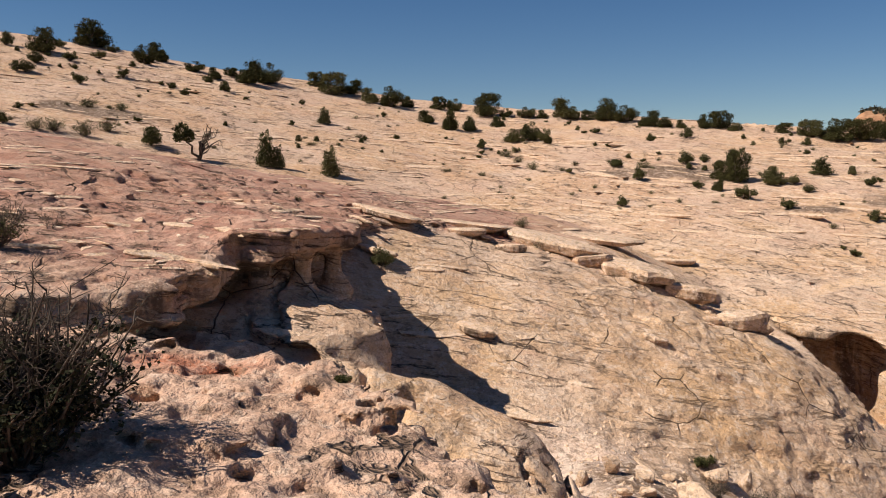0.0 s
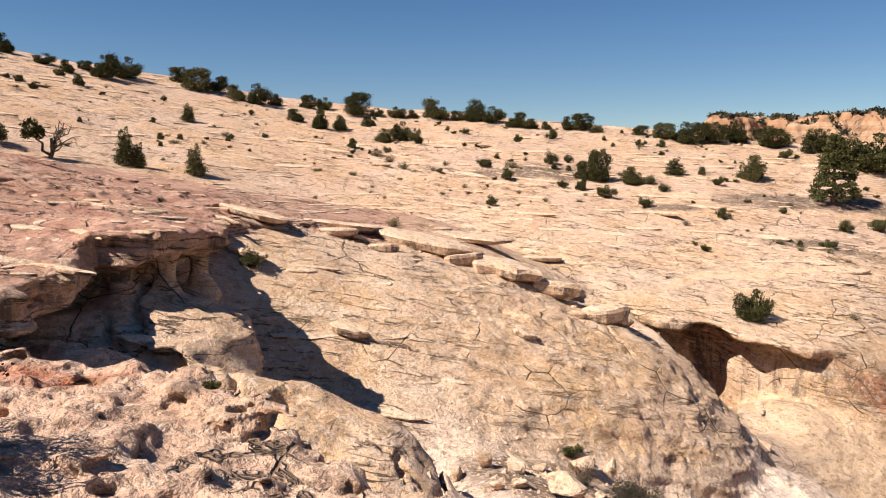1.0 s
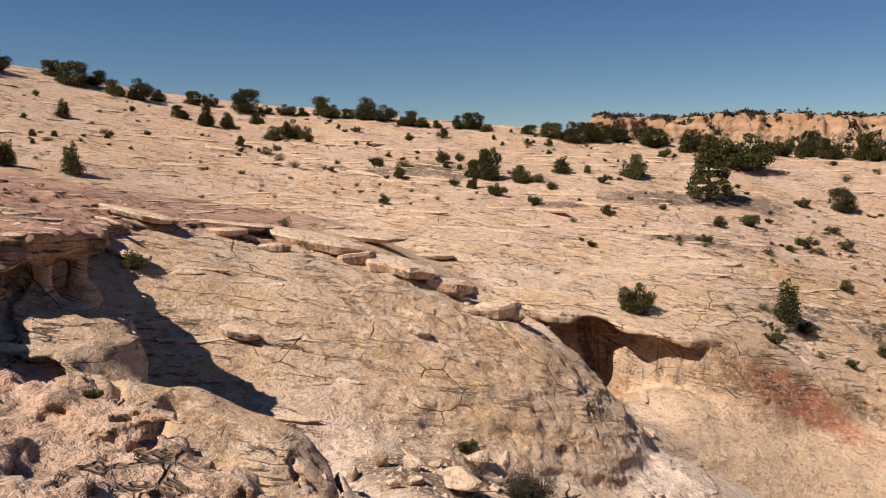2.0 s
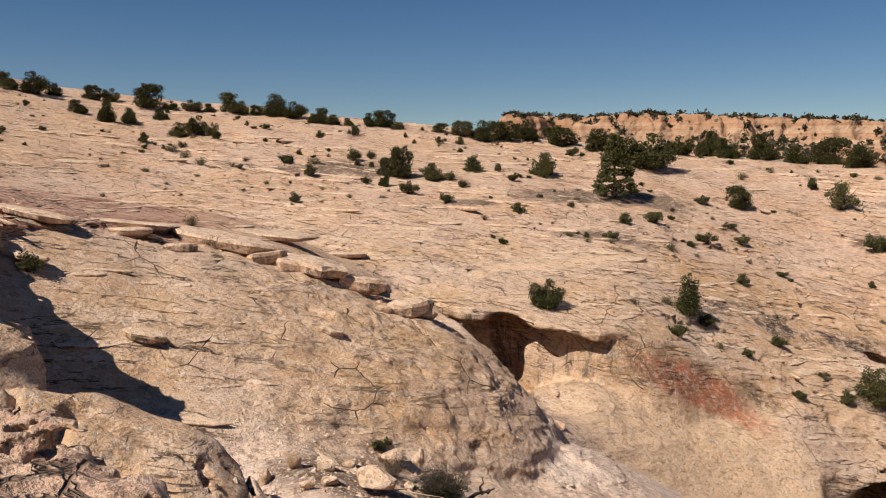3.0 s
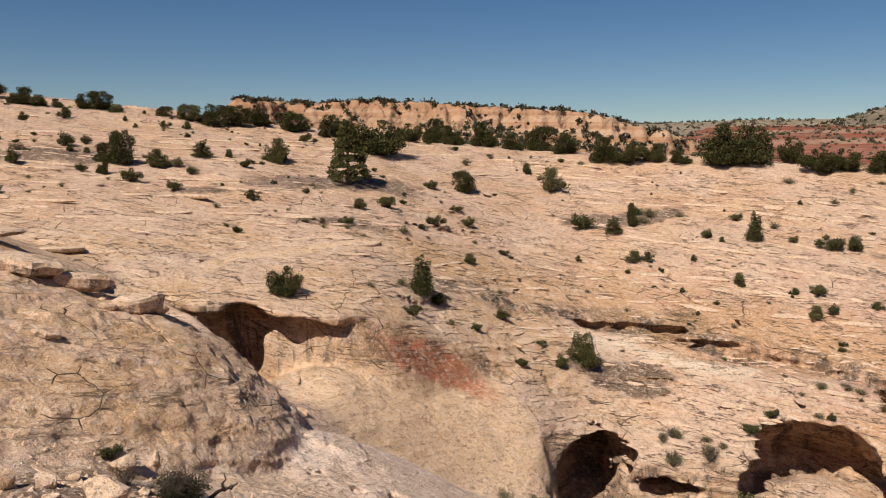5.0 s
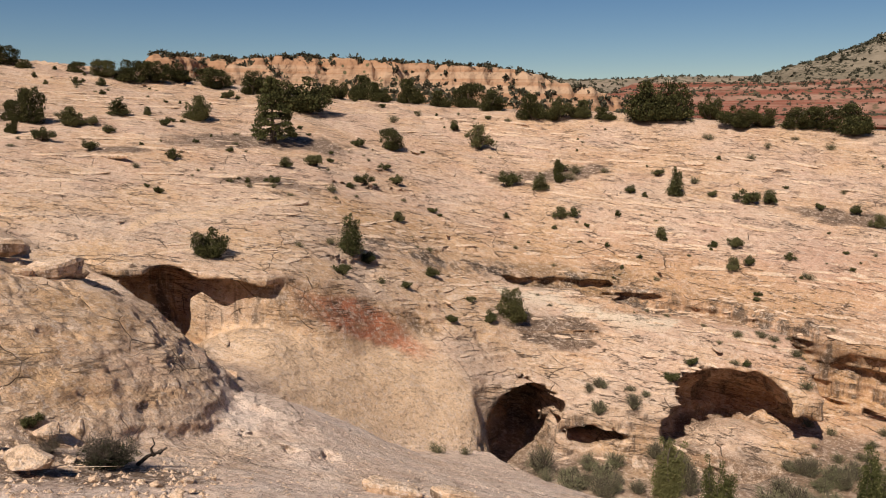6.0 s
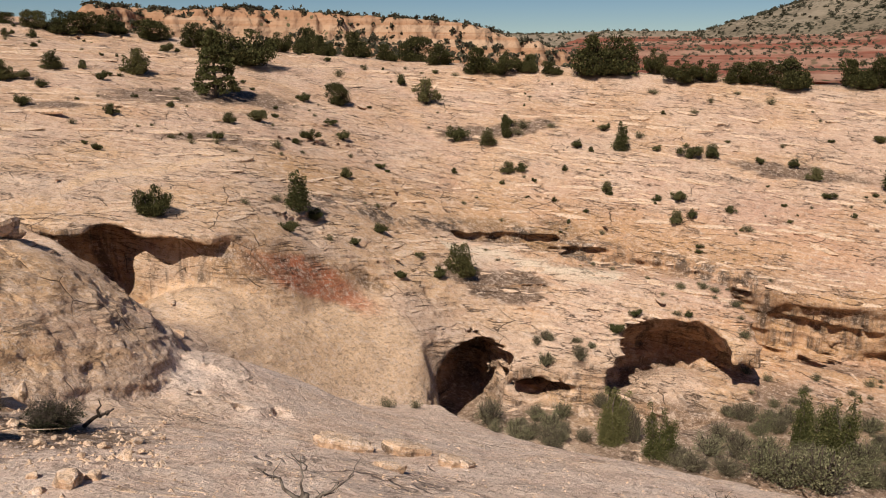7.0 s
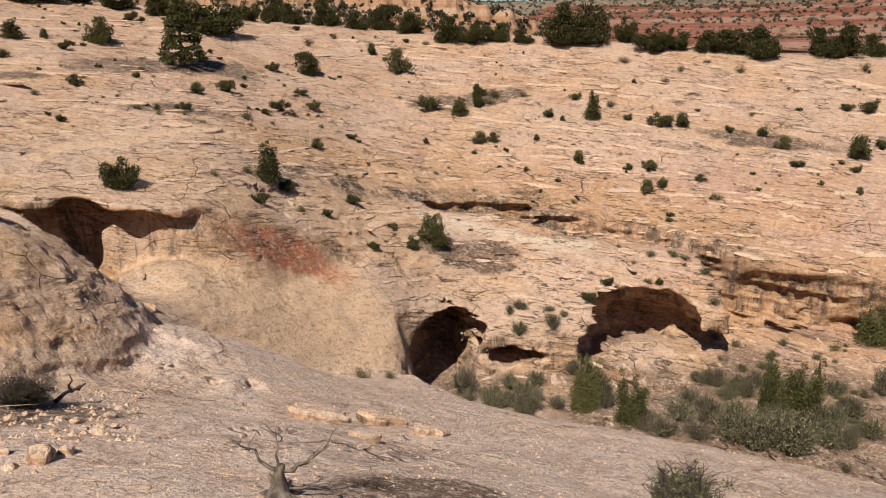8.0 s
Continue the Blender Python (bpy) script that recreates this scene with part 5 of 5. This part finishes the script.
stones([(5.8, 11.3, 0.42), (6.3, 13.0, 0.32), (7.0, 13.2, 0.32), (4.4, 10.2, 0.5), (5.4, 13.4, 0.32), (5.9, 14.0, 0.22), (7.9, 14.4, 0.28), (7.8, 13.7, 0.22), (8.9, 15.4, 0.16),
        (4.2, 10.8, 0.2), (4.0, 10.2, 0.24), (4.8, 8.3, 0.12), (5.2, 11.5, 0.16), (6.2, 13.4, 0.2), (6.5, 12.1, 0.15), (7.2, 14.5, 0.24), (4.8, 10.3, 0.3)],
       "broken tan sandstone stone lying on the apron", "stones below the dome", 3)
stones([(3.3, 15.5, 0.45, 0.6), (3.9, 15.4, 0.6, 0.5), (3.8, 14.4, 0.5, 0.3), (4.5, 14.2, 1.0, 0.5), (6.1, 17.6, 0.85, 0.42), (6.5, 17.0, 0.45, 0.62), (4.8, 16.5, 0.4, 0.26), (5.7, 15.3, 0.34, 0.22),
        (3.3, 14.2, 0.35, 0.2), (4.7, 15.4, 0.3, 0.22), (5.2, 16.2, 0.36, 0.3), (2.7, 15.2, 0.4, 0.4)],
       "angular pink and tan boulder in the rubble of the gully", "rubble in the gully", 4, "boulder")
stones([(2.9, 28.2, 0.7, 0.4), (4.6, 27.6, 0.9, 0.6), (7.0, 26.6, 0.8, 0.55), (8.5, 25.9, 0.9, 0.6), (9.0, 25.3, 0.6, 0.4), (9.9, 24.7, 0.7, 0.5), (5.6, 27.4, 0.5, 0.35)],
       "broken tan sandstone block on the brow of a dome", "blocks along the brow", 6, "boulder", 0.3)


# ledges: thin plates of rock that lift out of the slope in broken lines
def ledge_lines(seed, lines, spot, size, reach, name, label, apart=False, stone_=None):
    """Lines of plates; joined, or with apart each one a piece of the ground."""
    r = random.Random(seed)
    plates = []
    for k in range(lines):
        x, y = spot(r)
        count = r.randint(*reach)
        thick0 = r.uniform(size[0] ** 0.5, size[1] ** 0.5) ** 2
        for j in range(count):
            hit = GROUND_TREE.ray_cast(Vector((x, y, 40)), Vector((0, 0, -1)))
            if hit[0] is None:
                break
            p, n = hit[0], hit[1]
            if n.z < 0.55:
                break
            level = Vector((n.y, -n.x, 0))
            if level.length < 0.02:
                level = Vector((1, 0, 0))
            level.normalize()
            if level.x < 0:
                level = -level
            down = Vector((n.x, n.y, 0)).normalized()
            way = (level + down * r.uniform(0.0, 0.6)).normalized()
            thick = thick0 * r.uniform(0.6, 1.2)
            length = thick * r.uniform(8, 24)
            width = thick * r.uniform(2.4, 4.6)
            pv, pf = plate_arrays(r, length, width, thick, 9)
            sunk = r.uniform(0.62, 0.93)
            up = (n * r.uniform(0.8, 1.2) + Vector((0, 0, 0.25))).normalized()
            side = up.cross(way).normalized()
            ahead = side.cross(up)
            plates.append(([tuple(p + ahead * v[0] + side * v[1] + up * (v[2] - thick * sunk)) for v in pv], pf))
            step = length * r.uniform(0.7, 1.7)
            x, y = x + way.x * step, y + way.y * step
    groups_ = [[q] for q in plates] if apart else [plates]
    for group_ in groups_:
        vs, fs = joined(group_)
        me = bpy.data.meshes.new(name)
        me.from_pydata(vs, [], [f if f[2] != f[3] else f[:3] for f in fs])
        me.materials.append(stone_ or SANDSTONE)
        ob = new(name, me)
        if apart:
            ob.parent = ground
        else:
            tagged(ob, label, "rock ledge", kind="stuff")


def fan(lo, hi, near, far):
    def spot(r):
        a, d = radians(r.uniform(lo, hi)), r.uniform(near ** 0.5, far ** 0.5) ** 2
        return d * math.sin(a), d * math.cos(a)
    return spot


ledge_lines(1, 330, fan(-32, 84, 42, 88), (0.04, 0.2), (2, 7), "rock_ledge", "thin broken ledges of tan sandstone along the slope")
ledge_lines(2, 90, fan(24, 66, 34, 50), (0.03, 0.10), (2, 6), "rock_ledge", "thin bedded flakes of sandstone above the alcoves")
ledge_lines(3, 44, fan(-4, 26, 19, 36), (0.02, 0.09), (1, 4), "rock_flake", "", True)
ledge_lines(4, 85, fan(-32, 0, 14, 36), (0.02, 0.10), (1, 5), "rock_flake", "", True, LOOSE)
ledge_lines(5, 130, fan(18, 84, 9, 24), (0.008, 0.035), (1, 3), "rock_flake", "", True, LOOSE)


# pebbles and grit
def pebbles(seed, count, spot, size, name, label):
    r = random.Random(seed)
    vs, fs = [], []
    for k in range(count):
        x, y = spot(r)
        hit = GROUND_TREE.ray_cast(Vector((x, y, 40)), Vector((0, 0, -1)))
        if hit[0] is None:
            continue
        s = r.uniform(*size) * r.uniform(0.5, 1.0)
        base = len(vs)
        a = r.uniform(0, 6.28)
        for q in range(5):
            b = a + q * 1.2566
            vs.append((hit[0].x + math.cos(b) * s * r.uniform(0.7, 1.2), hit[0].y + math.sin(b) * s * r.uniform(0.7, 1.2), hit[0].z - 0.2 * s))
        vs.append((hit[0].x + s * 0.2, hit[0].y, hit[0].z + s * r.uniform(0.5, 0.9)))
        fs += [(base + q, base + (q + 1) % 5, base + 5) for q in range(5)]
    me = bpy.data.meshes.new(name)
    me.from_pydata(vs, [], fs)
    me.materials.append(LOOSE)
    return tagged(new(name, me), label, "gravel", kind="stuff")


pebbles(11, 2600, fan(14, 86, 8, 26), (0.02, 0.06), "gravel", "loose gravel and chips on the apron")
pebbles(12, 1500, fan(-30, 84, 44, 85), (0.05, 0.16), "gravel", "loose stones scattered over the slope")
pebbles(13, 500, fan(8, 30, 12, 19), (0.04, 0.12), "gravel", "loose chips round the gully rubble")


# dead wood
def dead_stump(seed, x, y, size):
    r = random.Random(seed)
    roots = [limb(r, (0, 0, 0.18), (math.cos(a) * 0.55, math.sin(a) * 0.55, 0.0), 0.16, 0.05, 0.1) for a in (0.3, 1.4, 2.6, 3.7, 4.9, 5.7)]
    trunk = [limb(r, (0, 0, 0), (0.12, 0.05, 0.75), 0.24, 0.09, 0.08), limb(r, (0.05, 0, 0.1), (-0.15, 0.1, 0.55), 0.16, 0.04, 0.1)]
    arms = []
    for end, w in (((0.95, -0.55, 1.25), 0.05), ((-0.75, 0.45, 1.3), 0.055), ((0.05, 0.1, 1.45), 0.035), ((0.55, -0.3, 0.85), 0.03), ((1.3, -0.9, 0.35), 0.035)):
        start = (0.1, 0.04, 0.6 if end[2] > 0.6 else 0.2)
        arms.append(limb(r, start, end, w, 0.012, 0.1, 5))
        for j in range(3):
            a = Vector(start).lerp(Vector(end), r.uniform(0.6, 0.95))
            arms.append(limb(r, a, a + Vector((r.uniform(-0.4, 0.4), r.uniform(-0.4, 0.4), r.uniform(-0.05, 0.3))), 0.016, 0.004, 0.1, 3))
    top = tagged(new("dead_stump"), "grey weathered dead juniper stump with bare branches", "stump")
    for name, pieces_ in (("trunk", [trunk]), ("root", [[q] for q in roots]), ("branch", [arms[k:k + 4] for k in range(0, len(arms), 4)])):
        for piece in pieces_:
            vs, fs = joined(piece)
            link_mesh(name, vs, fs, [DEADWOOD], True, top)
    top.matrix_basis = Matrix.LocRotScale((x, y, ground_under(x, y) - 0.05), Euler((0, 0, radians(-25))), (size, size, size))
    return top


dead_stump(7, 5.9, 7.2, 0.62)


def dead_juniper(seed, x, y, width, height):
    r = random.Random(seed)
    rng = np.random.default_rng(seed)
    limbs = [limb(r, (0, 0, 0), (0.05, 0, 0.45), 0.045, 0.03, 0.1)]
    for k in range(11):
        a = (-0.2 + 0.28 * k) if k % 2 else r.uniform(0, 6.28)
        end = Vector((0.1 + abs(math.cos(a)) * r.uniform(0.15, 0.5), math.sin(a) * 0.3, r.uniform(0.4, 0.95)))
        limbs.append(limb(r, (0.04, 0, r.uniform(0.1, 0.4)), end, 0.02, 0.006, 0.12, 4))
        for j in range(3):
            q = end * r.uniform(0.6, 0.95)
            limbs.append(limb(r, q, q + Vector((r.uniform(-0.12, 0.16), r.uniform(-0.12, 0.12), r.uniform(-0.02, 0.16))), 0.008, 0.003, 0.1, 2))
    limbs.append(limb(r, (0, 0, 0.1), (-0.3, 0.05, 0.6), 0.035, 0.015))
    vs, fs = joined(limbs)
    v, f = sprays(rng, [((-0.32, 0.05, 0.72), (0.16, 0.16, 0.2)), ((-0.2, 0, 0.6), (0.13, 0.14, 0.14)), ((-0.4, 0.02, 0.58), (0.1, 0.12, 0.12))], 900, 0.05)
    top = whole("half_dead_juniper", "half-dead juniper with bare dark branches and one live clump", "tree", [("trunk", vs, fs, TWIGS), ("crown", v, f, JUNIPER)])
    top.matrix_basis = Matrix.LocRotScale((x, y, ground_under(x, y) - 0.05), Euler((0, 0, radians(15))), (width, width, height))


dead_juniper(9, -14.6, 48.5, 2.8, 2.4)
r_ = random.Random(5)
bv, bf = joined([limb(r_, (0, 0, 0.05), (0.8, 0.1, 0.1), 0.05, 0.02, 0.1), limb(r_, (0.4, 0, 0.08), (0.35, -0.05, 0.5), 0.035, 0.01, 0.12), limb(r_, (0.55, 0, 0.08), (0.8, 0.3, 0.02), 0.03, 0.01, 0.1)])
log = tagged(link_mesh("fallen_branch", bv, bf, [TWIGS]), "dark dead branch lying among stones", "branch")
log.matrix_basis = pose(6.9, 15.0, ground_under(6.9, 15.0), 0, 0, 10)


# twiggy bushes close to the eye
def twig_bush(seed, label, x, y, width, height, stems=70, leaves=2600, lean=0.5, leaf=None):
    """A dense thorny bush: forked stems, each with side twigs and twiglets, and small dark leaves low down."""
    r = random.Random(seed)
    rng = np.random.default_rng(seed)
    tubes, ends = [], []
    for k in range(stems):
        a, out = r.uniform(0, 6.283), r.uniform(0.05, 1) ** 0.6 * lean
        end = Vector((math.cos(a) * out, math.sin(a) * out, r.uniform(0.45, 1.0) * (1 - 0.55 * out)))
        tubes.append(limb(r, (math.cos(a) * 0.04, math.sin(a) * 0.04, 0), end, 0.009, 0.003, 0.09, 4))
        for j in range(5):
            q = end * r.uniform(0.45, 1.0)
            e = q + Vector((r.uniform(-0.16, 0.16), r.uniform(-0.16, 0.16), r.uniform(-0.02, 0.17)))
            tubes.append(limb(r, q, e, 0.0035, 0.0015, 0.12, 3))
            ends.append(e)
            for i in range(3):
                q2 = q.lerp(e, r.uniform(0.3, 1.0))
                tubes.append(limb(r, q2, q2 + Vector((r.uniform(-0.07, 0.07), r.uniform(-0.07, 0.07), r.uniform(-0.02, 0.07))), 0.0018, 0.0009, 0.1, 2))
    vs, fs = joined(tubes)
    lobes = [((e.x * 0.85, e.y * 0.85, e.z * 0.7), (0.07, 0.07, 0.06)) for e in ends]
    v, f = sprays(rng, lobes, leaves, 0.022, inner=0.1)
    top = whole("thorn_bush", label, "shrub", [("stem", vs, fs, TWIGS), ("foliage", v, f, leaf or SCRUB)])
    top.matrix_basis = Matrix.LocRotScale((x, y, ground_under(x, y) - 0.05), Euler((0, 0, r.uniform(0, 6.28))), (width, width, height))
    return top


DARK_LEAF = foliage_paint("dark_leaf", (0.02, 0.022, 0.012), (0.045, 0.045, 0.025), (0.08, 0.075, 0.045))
FRESH_SAGE = foliage_paint("sagebrush_leaf", (0.10, 0.105, 0.05), (0.20, 0.19, 0.095), (0.30, 0.27, 0.15))
twig_bush(71, "large dark thorny bush with bare grey twigs on pitted rock", -2.3, 4.25, 1.3, 1.15, 110, 9000, 0.5, DARK_LEAF)
twig_bush(72, "dark thorny bush growing in a crack of the pink slab", -7.4, 13.3, 1.3, 1.0, 46, 1800)
twig_bush(73, "sparse bare twigs on the pink slab", -7.5, 15.4, 0.6, 0.45, 14, 60)
twig_bush(74, "rounded dense dark bush at the foot of the dome", 6.3, 14.9, 1.35, 0.85, 90, 9000, 0.48, DARK_LEAF)
twig_bush(75, "grey brush among the gully rubble", 5.5, 15.8, 0.8, 0.6, 40, 300)
twig_bush(76, "grey brush among the gully rubble", 5.0, 14.6, 0.6, 0.4, 30, 200)
twig_bush(77, "pale green sagebrush on the apron", 11.2, 3.9, 1.5, 0.95, 80, 9000, 0.5, FRESH_SAGE)
twig_bush(78, "dry flattened twigs on the apron", 7.3, 6.9, 0.8, 0.22, 26, 100)
for ob in scene.objects:
    if "placed" in ob:
        del ob["placed"]
